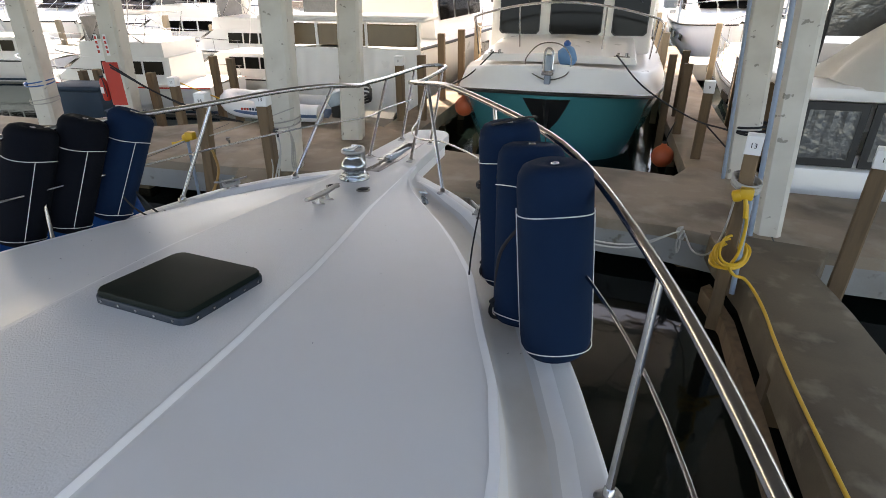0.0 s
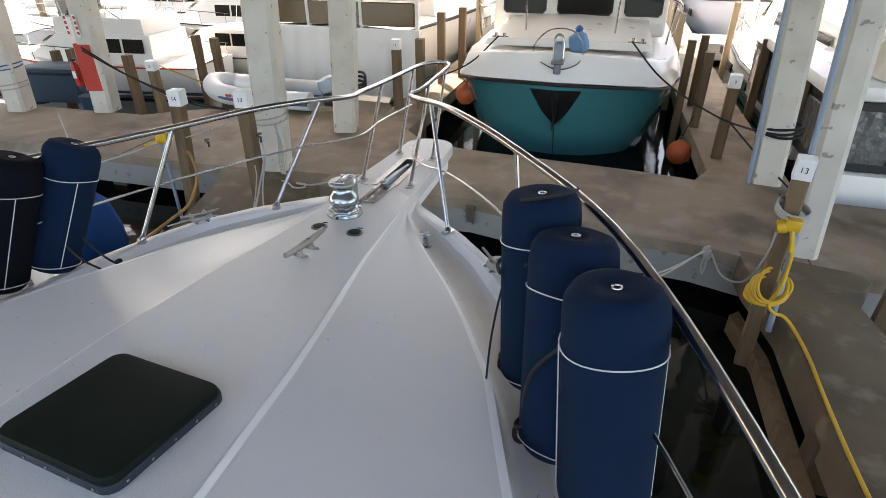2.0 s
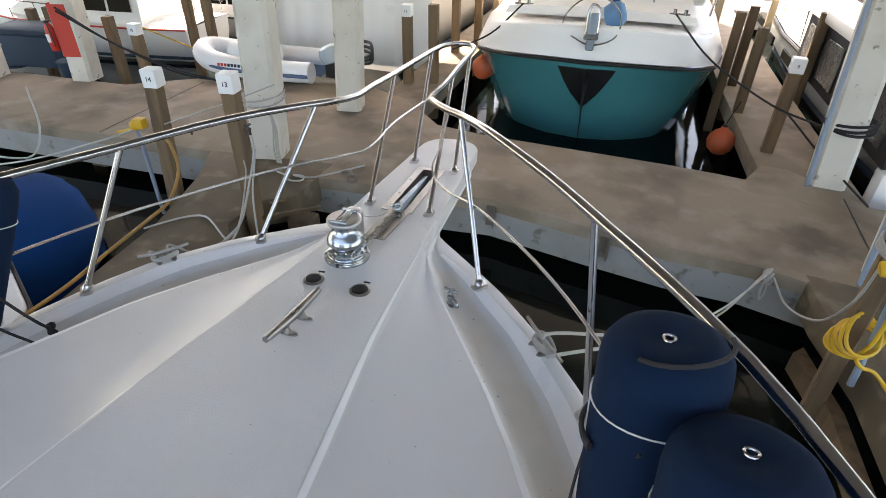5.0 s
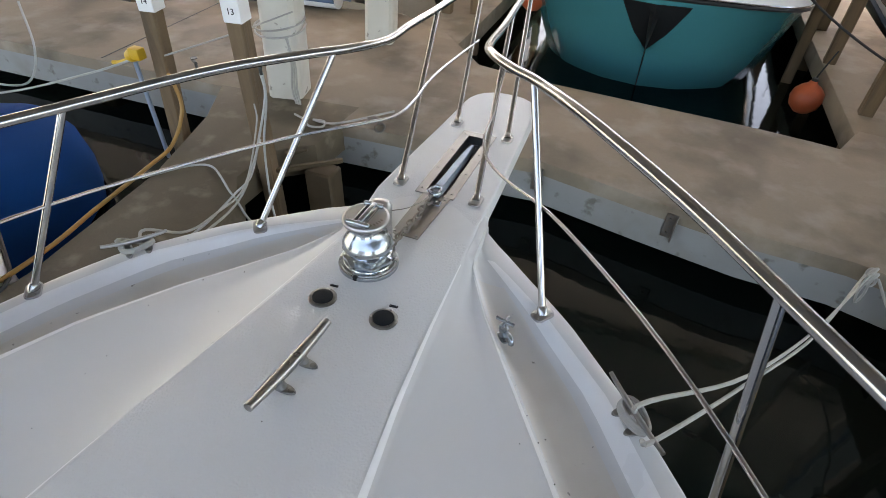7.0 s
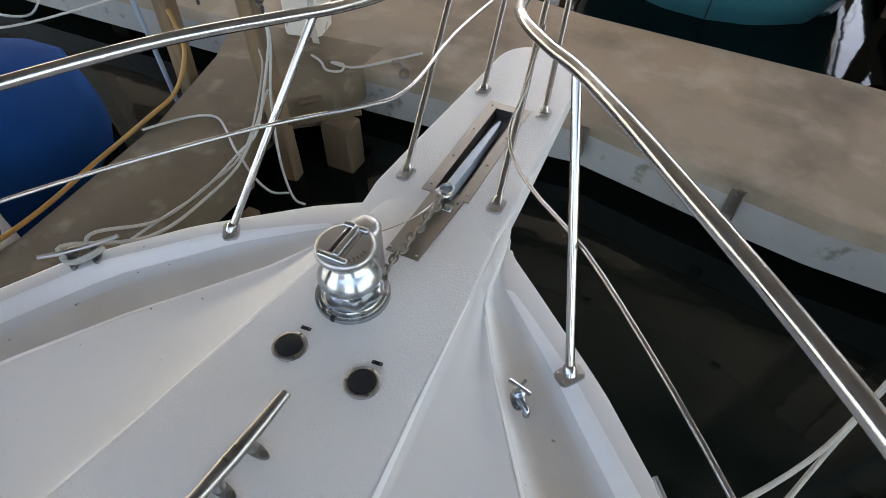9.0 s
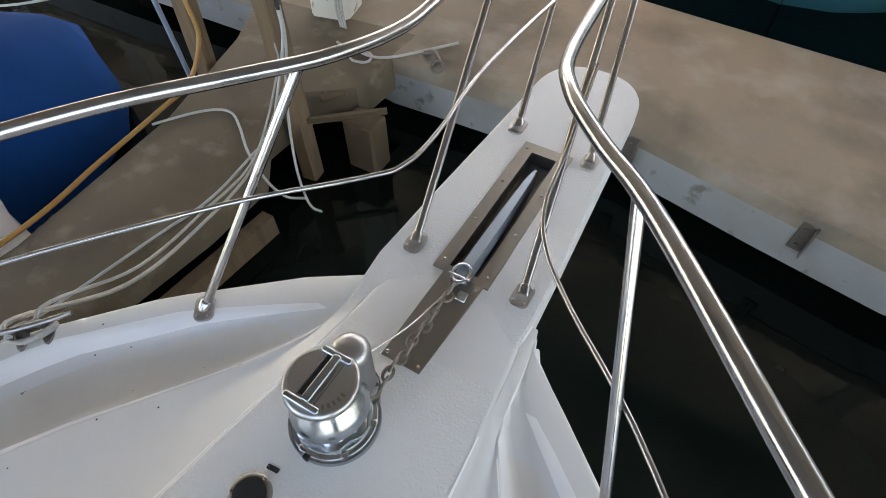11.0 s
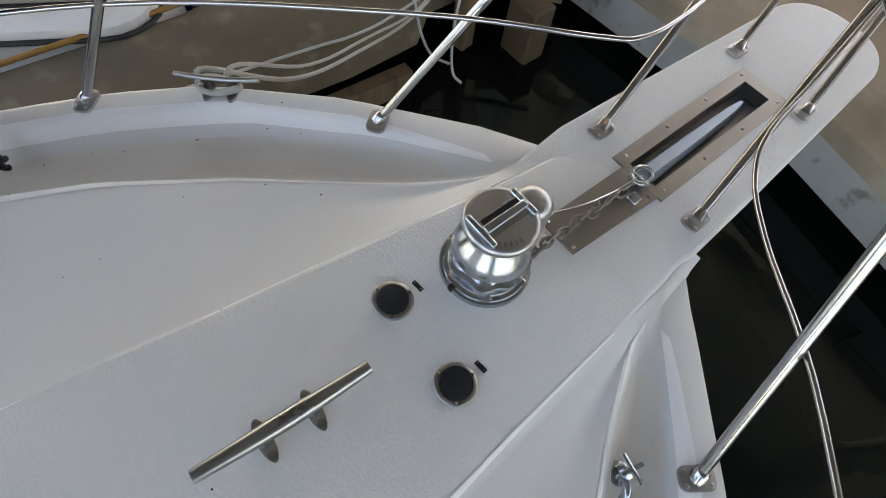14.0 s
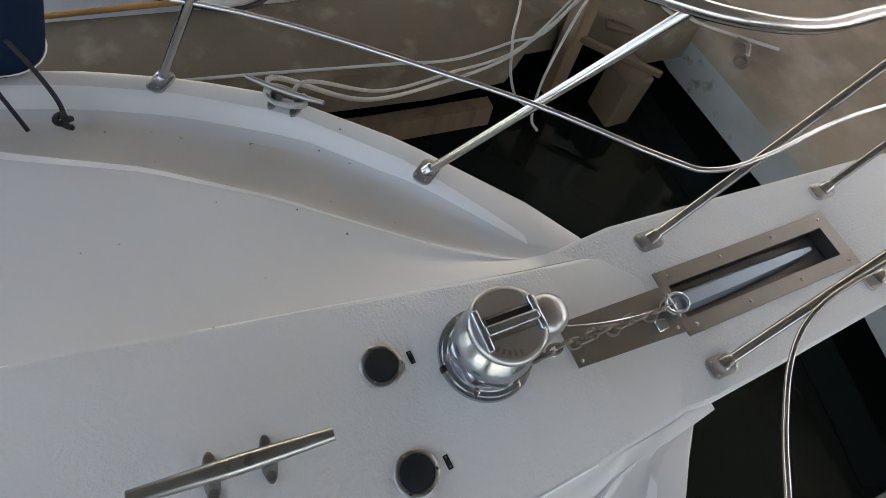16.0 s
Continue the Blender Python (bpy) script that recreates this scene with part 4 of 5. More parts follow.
def piling(x, y, top, w=.15, lean=(0, 0), number="", rot=10, material=None, label="weathered square timber mooring piling", bottom=-2.8, capped=True):
    p = thing("mooring_piling", label, "piling", pose(x, y, bottom, 0, 0, rot), group="mooring pilings")
    h = w / 2
    o = [(h, h * .8), (h * .8, h), (-h * .8, h), (-h, h * .8), (-h, -h * .8), (-h * .8, -h), (h * .8, -h), (h, -h * .8)]
    H_ = top - bottom
    part("post", loft([[(a * (1 + .05 * noise.noise((a * 9, z, x))) + lean[0] * z / H_, b2 + lean[1] * z / H_, z) for a, b2 in o] for z in [H_ * i / 8 for i in range(9)]], cap=True, close=True), material or WOOD, p)
    if number:
        ch_ = .15
        cp = part("cap", moved(box((-h - .006, -h - .006, 0), (h + .006, h + .006, ch_ + .02), .006), pose(lean[0], lean[1], H_ - ch_)), WHITEP, p, "white painted number cap")
        part("number", moved(text_mesh(number, .062), pose(lean[0], lean[1] - h - .0085, H_ - ch_ * .45)), BLACKP, cp)
    return p


piling(-3.42, 5.52, .10, .135, lean=(.36, -.16), number="14", rot=8)
piling(-2.10, 5.28, .19, .135, number="13", rot=8)
piling(3.02, 4.83, .13, .12, number="13", rot=-14, lean=(-.04, .06))
piling(4.08, 5.22, 0.0, .15, number="12", rot=-20, lean=(.04, 0))
for x, y, top, num in ((-9.4, 9.4, -.45, ""), (-9.1, 9.5, -.42, ""), (-6.95, 8.75, -.30, ""), (-6.30, 8.6, -.35, "15"), (-6.9, 10.6, -.22, ""), (-6.3, 10.4, -.22, ""), (-5.6, 11.2, -.12, ""), (-2.14, 9.85, .0, "11"), (-1.75, 10.0, .02, ""), (-1.95, 12.0, .22, ""), (-1.68, 12.7, .25, ""), (-9.9, 7.0, -.2, "16")):
    piling(x, y, top, .15, number=num, rot=5)
for x, y, top, num in ((2.78, 10.98, .05, ""), (3.06, 11.6, .05, ""), (2.98, 10.2, .0, ""), (3.14, 8.72, -.05, "9"), (4.02, 11.4, .05, ""), (4.02, 8.9, -.05, "")):
    piling(x, y, top, .14, number=num, rot=-6)
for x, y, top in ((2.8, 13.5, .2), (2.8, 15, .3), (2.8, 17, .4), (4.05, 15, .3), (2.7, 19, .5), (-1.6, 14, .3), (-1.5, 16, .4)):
    piling(x, y, top, .14, rot=-6, material=WOODL, label="timber mooring piling, sunlight put into its pale colour")


# ---- teal boat across the walkway ----
TX, TY = .76, 8.70
T_HB = [(0, .05), (.03, .50), (.1, .88), (.25, 1.22), (.5, 1.46), (.9, 1.66), (2.0, 1.86), (4.5, 2.05), (13, 1.95)]
T_ZG = [(0, -.31), (.25, -.35), (.5, -.39), (.9, -.45), (3, -.56), (13, -.6)]
T_ZK = [(0, -.38), (.2, -.72), (.45, -1.15), (.8, -1.80), (1.3, -2.3), (13, -2.5)]


def teal_half(s, z):
    hb, zg, zk = lerp(T_HB, s), lerp(T_ZG, s), lerp(T_ZK, s)
    u = max(0, min(1, (z - zk) / (zg - zk)))
    p = max(.28, .95 - .5 * s)
    return hb * u ** p


teal = thing("teal_motor_boat", "teal hulled motor boat with white deck and wheelhouse", "boat", pose(-.0715, -.0385, -.0825) @ Matrix.Scale(1.055, 4))
ss = [0, .04, .1, .2, .35, .55, .8, 1.1, 1.5, 2, 2.8, 4, 6, 9, 13]
secs = []
for s in ss:
    zg, zk = lerp(T_ZG, s), lerp(T_ZK, s)
    row = [(teal_half(s, zk + (zg - zk) * (i / 10)), zk + (zg - zk) * i / 10) for i in range(11)]
    secs.append([(TX - x, TY + s, z) for x, z in row[:0:-1]] + [(TX + x, TY + s, z) for x, z in row])
part("hull", loft(secs, cap=True), TEAL, teal, angle=70)
secs = []
for s in ss:
    hb, zg = lerp(T_HB, s), lerp(T_ZG, s)
    hi = zg + .40 - .05 * min(1, s / 3)
    row = [(hb + .015, zg), (hb + .01, zg + .05), (max(.01, hb - .05), zg + .2), (max(.008, hb - .12), hi - .03), (max(.006, hb - .17), hi), (max(.004, hb - .4), hi + .02), (0, hi + .05)]
    secs.append([(TX - x, TY + s + (.10 * max(0, 1 - s) if i > 1 else 0), z) for i, (x, z) in enumerate(row[:-1])] + [(TX + x, TY + s + (.10 * max(0, 1 - s) if i < 5 else 0), z) for i, (x, z) in enumerate(row[::-1])])
part("bulwark", loft(secs, cap=True), BOATW, teal, "white bulwark and foredeck", angle=50)
for nm, off, dzz, r_, m_ in (("rub_strake", .02, -.005, .022, BLACKP), ("strake_trim", .024, .028, .010, STEEL)):
    ln = [(TX - lerp(T_HB, s) - off, TY + s - off, lerp(T_ZG, s) + dzz) for s in ss[:0:-1]] + [(TX, TY - .03 - off, lerp(T_ZG, 0) + dzz)] + [(TX + lerp(T_HB, s) + off, TY + s - off, lerp(T_ZG, s) + dzz) for s in ss[1:]]
    part(nm, tube(ln, r_, 8), m_, teal)


def teal_y(x, z):
    lo, hi = 0.0, 6.0
    for _ in range(30):
        mid = (lo + hi) / 2
        if teal_half(mid, z) < abs(x):
            lo = mid
        else:
            hi = mid
    return TY + hi


bm = bmesh.new()
rows = []
for i in range(13):
    v = i / 12
    z = -.40 - .62 * v
    w = .37 * (1 - v) ** .75 + .012 if v < .75 else .13 * (1 - v) / .25 * .9 + .012
    rows.append([(TX + w * k / 6, teal_y(w * k / 6, z) - .012, z) for k in range(-6, 7)])
part("stem_guard", loft(rows, bm, cap=False), BLACKP, teal, "black chafing guard on the stem")
part("stem_line", tube([(TX, teal_y(.01, z) - .008, z) for z in [-1.0 - .1 * i for i in range(9)]], .008, 6), BLACKP, teal)

# wheelhouse
cy, cz = 12.0, .02
wb = 1.62
def wheel_wall():
    bm = box((TX - wb, cy, cz - .1), (TX + wb, cy + 5.5, cz + 2.35), .06, segs=3)
    for v in bm.verts:
        if v.co.y < cy + .3:
            v.co.y += .10 * (v.co.z - cz)
    return bm


house = part("wheelhouse", wheel_wall(), CREAM, teal, "cream wheelhouse")
part("trunk_deck", loft([[(TX - w, y, z) for w, z in ((1.35, .0), (1.3, h), (0, h + .06), (-1.3, h), (-1.35, .0))] for y, h in ((9.9, .10), (10.4, .16), (11.4, .19), (12.1, .22))], cap=True), BOATW, teal)
part("brow", box((TX - wb - .1, cy - .10, cz + 1.18), (TX + wb + .1, cy + .35, cz + 1.30), .03, segs=2), CREAM, house)
for x0, x1 in ((TX - 1.42, TX - .62), (TX - .38, TX + .62), (TX + .86, TX + 1.50)):
    z0, z1 = cz + .26, cz + 1.02
    out = [(x0 + .06, z0), (x1 - .06, z0), (x1, z0 + .06), (x1, z1 - .06), (x1 - .06, z1), (x0 + .06, z1), (x0, z1 - .06), (x0, z0 + .06)]

    def ring(off, grow):
        return [(x + (grow if x > (x0 + x1) / 2 else -grow), cy + .10 * (z - cz) + off, z + (grow if z > (z0 + z1) / 2 else -grow)) for x, z in out]

    wf = part("window_frame", loft([ring(-.002, .02), ring(-.022, .02), ring(-.022, 0), ring(-.002, 0)], cap=False, close=True), BLACKP, house, "black rubber window frame")
    bm = bmesh.new()
    bm.faces.new([bm.verts.new(q) for q in ring(-.012, 0)])
    part("pane", bm, GLASS, wf, "tinted wheelhouse glass")
    part("wiper", tube([((x0 + x1) / 2, cy + .06, z1 + .03), ((x0 + x1) / 2 + .18, cy + .03, z1 - .16)], .010, 6), BLACKP, house)
# bow fittings
ar = part("anchor_roller", box((TX - .09, TY - .10, -.02), (TX + .09, TY + .62, .05), .01), STEEL, teal, "stainless anchor roller")
part("anchor_loop", tube(spline([(TX - .07, TY + .02, .04), (TX - .07, TY + .06, .30), (TX - .02, TY + .10, .36), (TX + .05, TY + .06, .30), (TX + .06, TY + .02, .05)], 5), .018, 8), STEEL, ar)
part("anchor_plate", box((TX - .05, TY - .06, -.16), (TX + .05, TY + .05, .28), .015), GALV, ar)
part("guard_hoop", tube(spline([(TX - .40, TY + .25, .03), (TX - .36, TY + .15, .22), (TX - .15, TY + .1, .42), (TX + .15, TY + .1, .42), (TX + .32, TY + .15, .22), (TX + .28, TY + .12, -.02), (TX, TY, -.10), (TX - .30, TY + .15, -.02)], 6), .010, 8), STEEL, ar)
wd = part("blue_windlass_cover", moved(lathe([(.05, -.14), (.13, -.12), (.16, -.02), (.15, .08), (.10, .13), (.03, .14)], 20), pose(TX + .24, TY + .45, .20, 0, 70, 0)), mat("pale_blue_cover", (.10, .24, .42), .6, var=.15), teal, "pale blue windlass cover")
part("blue_knob", moved(lathe([(.03, 0), (.08, .04), (.09, .10), (.05, .16), (.06, .20), (.02, .24)], 16), pose(TX + .22, TY + .5, .20)), BLUEP, teal, "blue cover knot")
for sg in (-1, 1):
    for bx_ in (1.02, 1.16):
        bl = part("bollard", tube([(TX + sg * bx_, TY + 1.25, .04), (TX + sg * bx_, TY + 1.25, .18)], .025, 10), STEEL, teal, "steel bollard")
    part("bollard_bar", tube([(TX + sg * .95, TY + 1.25, .12), (TX + sg * 1.22, TY + 1.25, .12)], .016, 8), STEEL, bl)
part("bow_rail", tube(spline([(TX - 1.85, 13.5, .30), (TX - 1.75, 11.6, .42), (TX - 1.66, 10.7, .62), (TX - 1.5, 10.45, .72), (TX - .8, 10.3, .88), (TX, 10.2, .95), (TX + .8, 10.3, .88), (TX + 1.5, 10.45, .72), (TX + 1.7, 10.7, .62), (TX + 1.8, 11.6, .42), (TX + 1.9, 13.5, .30)], 6), .020, 10), STEEL, teal, "stainless bow rail")
for x, y, z in ((-1.62, 10.6, .66), (-.75, 10.3, .88), (.75, 10.3, .88), (1.62, 10.6, .66), (1.78, 11.5, .45), (-1.78, 11.5, .45)):
    part("rail_post", tube([(TX + x * .97, y + .12, .0), (TX + x, y, z)], .014, 8), STEEL, teal)
rope("mooring_line", [(TX + 1.02, TY + 1.2, .14), (TX + 1.5, 9.2, -.25), (TX + 2.2, 8.6, -.56), (3.36, 7.95, -.55)], .013, BROPE, "black mooring line from teal boat to a column")
rope("mooring_line", [(TX - 1.1, TY + 1.2, .14), (TX - 1.5, 9.6, -.25), (-1.4, 9.9, -.6)], .013, BROPE, "black mooring line from teal boat to a piling")
rope("dock_line", [(3.14, 8.75, -.62), (3.3, 8.5, -.75), (3.55, 8.1, -.95), (3.9, 7.4, -1.17)], .012, BROPE, "black line slanting down to the dock")


def buoy(x, y, z, r=.19):
    b_ = thing("orange_buoy", "round orange vinyl buoy fender hung at the dock edge", "buoy", (x, y, z), group="orange buoys")
    part("ball", lathe([(.02, -r), (r * .5, -r * .87), (r * .87, -r * .5), (r, 0), (r * .9, r * .45), (r * .62, r * .78), (r * .3, r * .98), (r * .2, r * 1.2), (.02, r * 1.25)], 24), BUOY, b_, angle=80)
    part("eye", lathe([(.03, r * 1.1), (.04, r * 1.2), (.035, r * 1.35), (.02, r * 1.4)], 12), BLACKP, b_)
    part("lanyard", tube(spline([(0, 0, r * 1.3), (.05, .05, r * 2), (.12, .10, r * 3)], 4), .010, 6), BROPE, b_)
    return b_


buoy(2.74, 9.5, -1.43)
buoy(-.98, 10.3, -.95)


# ---- boats generally ----
def cruiser(name, label, at, L=10, B=3.4, free=1.25, cabin=True, fly=True, hull_m=None, top_m=None, canvas=None, stripe=None, enclosure=False, group="moored cruisers"):
    """A motor cruiser: bow along local +y, waterline at z = 0."""
    hull_m, top_m = hull_m or BOATW, top_m or BOATW
    c = thing(name, label, "boat", at, group=group)
    st = [(-.5, .88, 1.0), (-.3, .97, 1.0), (0, 1.0, 1.02), (.2, .92, 1.07), (.35, .68, 1.14), (.44, .38, 1.2), (.495, .06, 1.25)]
    rows = []
    for f, w, h in st:
        hw, zz = B / 2 * w, free * h
        rake = .06 * L * max(0, (f - .3) / .2)
        rows.append([(-hw, f * L + rake * .3, zz), (-hw * .94, f * L, zz * .5), (-hw * .72, f * L - rake, 0), (0, f * L - rake * 1.2, -.5), (hw * .72, f * L - rake, 0), (hw * .94, f * L, zz * .5), (hw, f * L + rake * .3, zz)])
    hull = part("hull", loft(rows, cap=True), hull_m, c, angle=60)
    part("deck", loft([[(r[0][0] * .985, r[0][1], r[0][2] + .005), (0, r[0][1], r[0][2] + .10), (r[-1][0] * .985, r[0][1], r[0][2] + .005)] for r in rows], cap=False), top_m, c)
    for s in (-1, 1):
        part("rub_rail", tube([(s * B / 2 * w * 1.005, f * L + .06 * L * max(0, (f - .3) / .2) * .3, free * h - .03) for f, w, h in st], .035, 6), stripe or BLACKP, hull)
    for s in (-1, 1):
        part("boot_stripe", tube([(s * B / 2 * w * .80, f * L - .05 * L * max(0, (f - .3) / .2), .16) for f, w, h in st[:-1]], .06, 6), DKBLUE, hull)
        for f in (-.1, .05, .2):
            part("portlight", box((s * B / 2 * (.995 if f < .1 else .93) - .02, f * L, free * .62), (s * B / 2 * (.995 if f < .1 else .93) + .02, f * L + .07 * L, free * .80), .01), GLASS, hull)
    z0 = free * 1.02
    if cabin:
        hw = B * .39
        cab = part("cabin", loft([[(-hw * k, y, z0), (-hw * k * .93, y + dy, z0 + h), (hw * k * .93, y + dy, z0 + h), (hw * k, y, z0)] for y, k, h, dy in ((-.32 * L, 1, 1.15, 0), (.0 * L, 1, 1.2, 0), (.12 * L, .94, 1.15, -.25), (.24 * L, .8, .35, 0), (.36 * L, .4, .12, 0))], cap=True), top_m, c, angle=30)
        for s in (-1, 1):
            for k in range(3):
                y0 = -.29 * L + k * .10 * L
                bm = bmesh.new()
                x = s * (hw * .985 + .02)
                q = [(x, y0, z0 + .45), (x, y0 + .09 * L, z0 + .45), (x - s * hw * .035, y0 + .09 * L, z0 + 1.0), (x - s * hw * .035, y0, z0 + 1.0)]
                bm.faces.new([bm.verts.new(v) for v in q])
                bmesh.ops.solidify(bm, geom=bm.faces[:], thickness=.02)
                part("window", bm, GLASS, cab, "dark cabin window")
        for a in (-1, 0, 1):
            q = [(a * hw * .58 - hw * .26, .135 * L, z0 + .98), (a * hw * .58 + hw * .26, .135 * L, z0 + .98), (a * hw * .54 + hw * .26, .215 * L, z0 + .56), (a * hw * .54 - hw * .26, .215 * L, z0 + .56)]
            bm2 = bmesh.new()
            bm2.faces.new([bm2.verts.new((x, y, z + .06)) for x, y, z in q])
            bmesh.ops.solidify(bm2, geom=bm2.faces[:], thickness=.02)
            part("windshield", bm2, GLASS, cab, "dark windshield pane")
        if enclosure:
            part("curtain", box((-hw, -.42 * L, z0 - .05), (hw, -.34 * L, z0 + 1.1), .03), CANVAS, c, "canvas cockpit curtain")
    if fly:
        hw = B * .36
        zf = z0 + 1.22
        fb = part("flybridge", loft([[(-hw, -.30 * L, zf - .06), (-hw, -.30 * L, zf + .55), (hw, -.30 * L, zf + .55), (hw, -.30 * L, zf - .06)], [(-hw, .04 * L, zf - .06), (-hw * 1.02, .06 * L, zf + .6), (hw * 1.02, .06 * L, zf + .6), (hw, .04 * L, zf - .06)], [(-hw * .7, .13 * L, zf - .10), (-hw * .75, .11 * L, zf + .55), (hw * .75, .11 * L, zf + .55), (hw * .7, .13 * L, zf - .10)]], cap=True), top_m, c)
        part("bimini", loft([[(x, y, zf + 1.75 - .06 * (x / hw) ** 2) for x in (-hw, -hw * .5, 0, hw * .5, hw)] + [(x, y, zf + 1.71 - .06 * (x / hw) ** 2) for x in (hw, hw * .5, 0, -hw * .5, -hw)] for y in (-.24 * L, -.1 * L, .05 * L)], cap=True, close=True), canvas or CANVAS, c, "canvas bimini top")
        for sx in (-1, 1):
            for y0, y1 in ((-.22, -.26), (-.22, -.05), (.03, -.05), (.03, .05)):
                part("bimini_pole", tube([(sx * hw, y0 * L, zf + .5), (sx * hw, y1 * L, zf + 1.68)], .018, 6), STEEL, fb)
        part("vinyl_screen", loft([[(-hw, .05 * L, zf + .6), (hw, .05 * L, zf + .6)], [(-hw, .045 * L, zf + 1.6), (hw, .045 * L, zf + 1.6)]], cap=False), VINYL, fb, "clear vinyl screen")
    for ax_ in (-.3, .32):
        part("antenna", tube([(ax_ * B, -.12 * L, z0 + 1.1), (ax_ * B * 1.1, -.20 * L, z0 + 4.2)], .022, 6), BOATW, c)
    rl = part("rail", tube(spline([(-B * .49, -.1 * L, free * 1.04 + .6), (-B * .46, .2 * L, free * 1.1 + .65), (-B * .3, .4 * L, free * 1.2 + .7), (0, .53 * L, free * 1.25 + .75), (B * .3, .4 * L, free * 1.2 + .7), (B * .46, .2 * L, free * 1.1 + .65), (B * .49, -.1 * L, free * 1.04 + .6)], 5), .02, 6), STEEL, c, "stainless rail")
    for s in (-1, 1):
        for f, w, h in ((-.08, .98, 1.03), (.08, .96, 1.05), (.2, .9, 1.08), (.32, .7, 1.13), (.42, .42, 1.19)):
            part("rail_post", tube([(s * B / 2 * w * .98, f * L, free * h), (s * B / 2 * w, f * L, free * h + .64)], .014, 6), STEEL, rl)
    return c


W = WATER_Z
GREYB = mat("boat_light_grey", (.60, .62, .64), .4, var=.05)
cruiser("flybridge_cruiser", "cream flybridge cruiser with canvas top and red trim", pose(-10.7, 11.8, W, 0, 0, 97) @ Matrix.Scale(.56, 4), 10.5, 3.6, 1.3, canvas=CANVAS, stripe=RED, top_m=CREAM)
cruiser("express_cruiser", "white low express cruiser with dark windows", pose(-8.6, 14.0, W, 0, 0, 94) @ Matrix.Scale(.55, 4), 8.6, 3.0, 1.1, fly=False)
cruiser("sport_cruiser", "large white sport cruiser seen from astern", pose(-4.1, 18.6, W, 0, 0, -4), 12.5, 3.9, 1.6, fly=True, canvas=CANVAS)
curt = thing("stern_canvas", "white canvas curtain closing a cruiser stern", "canvas", (-4.1, 11.4, -1.42))
cols = []
for k in range(33):
    x = -1.9 + 3.8 * k / 32
    d = .03 * math.sin(k * 1.9) + .02 * math.sin(k * .7)
    cols.append([(x, d, 0), (x * .99, d * 1.2 + .03, .7), (x * .97, d * .6 + .08, 1.35), (x * .97, d * .6 + .11, 1.35), (x * .99, d * 1.2 + .06, .7), (x, d + .03, 0)])
part("panel", loft(cols, cap=True, close=True), BOATW, curt, "pale canvas panel")
part("window_strip", box((-1.75, .06, 1.40), (1.75, .12, 1.85), .02), mat("brown_tinted_vinyl", (.16, .11, .06), .15, var=.1), curt, "brown tinted stern window")
for x in (-1.8, -.6, .6, 1.8):
    part("batten", box((x - .03, .04, 1.36), (x + .03, .14, 1.9)), BOATW, curt)
part("overhang", box((-2.0, -.1, 1.9), (2.0, .9, 2.02), .04), BOATW, curt)

# boat behind the columns, stern to the walkway
rb = cruiser("enclosed_cruiser", "white cruiser with black framed vinyl cockpit enclosure", pose(6.25, 14.2, W, 0, 0, 0), 12.4, 4.1, 1.0, fly=False)
enc = thing("cockpit_enclosure", "black framed clear vinyl cockpit enclosure under a white hardtop", "enclosure", (6.2, 7.95, -.97))
for k in range(5):
    x0 = -2.05 + k * .82
    part("panel_frame", loft([[(x0 + .03, 0, .02), (x0 + .79, 0, .02), (x0 + .79, 0, .86), (x0 + .03, 0, .86)], [(x0 + .03, -.03, .02), (x0 + .79, -.03, .02), (x0 + .79, -.03, .86), (x0 + .03, -.03, .86)], [(x0 + .12, -.03, .12), (x0 + .70, -.03, .12), (x0 + .70, -.03, .76), (x0 + .12, -.03, .76)], [(x0 + .12, 0, .12), (x0 + .70, 0, .12), (x0 + .70, 0, .76), (x0 + .12, 0, .76)]], cap=False, close=True), BLACKP, enc, "black canvas window frame", smooth=False)
    g_ = bmesh.new()
    n_ = 12
    loft([[(x0 + .12 + .58 * i / n_, -.012 + .014 * math.sin(i * 1.9 + k) * (.3 + j), .12 + .64 * j) for i in range(n_ + 1)] for j in (0, .5, 1)], g_, cap=False)
    part("vinyl_pane", g_, VINYL, enc, "wrinkled clear vinyl pane")
part("side_panel", box((-2.10, .02, .0), (-2.03, 4.5, .86), .01), BLACKP, enc)
for k in range(4):
    part("side_pane", box((-2.125, .25 + k * 1.05, .14), (-2.10, 1.1 + k * 1.05, .74), .01), VINYL, enc)
part("hardtop", box((-2.2, -.12, .88), (2.2, 5.0, 1.06), .05, segs=2), BOATW, enc, "white hardtop edge")
part("interior_back", box((-2.0, 1.2, -.3), (2.0, 1.3, .85)), GREYI, enc)
tr = thing("transom", "white transom with a dark script boat name", "boat stern", (6.2, 7.86, -1.80))
part("board", box((-2.1, 0, -.4), (2.1, .25, .83), .05, segs=2), BOATW, tr)
for k, (x, z, w, h) in enumerate(((-.95, .56, .10, .10), (-.82, .54, .05, .06), (-.74, .54, .05, .06), (-.66, .53, .06, .09), (-.57, .54, .05, .06), (-.49, .54, .05, .06), (-.41, .54, .04, .06), (-1.02, .52, .03, .14))):
    z += .14
    part("name_stroke", tube(spline([(x - w / 2, -.006, z), (x - w / 6, -.006, z + h / 2), (x + w / 6, -.006, z - h / 2), (x + w / 2, -.006, z + h / 3)], 3), .010, 6), BLACKP, tr, "dark painted script stroke")
cv = thing("canvas_cover", "beige canvas cover draped over a flybridge helm", "canvas cover", (5.9, 8.6, .09))
bm = bmesh.new()
rows = []
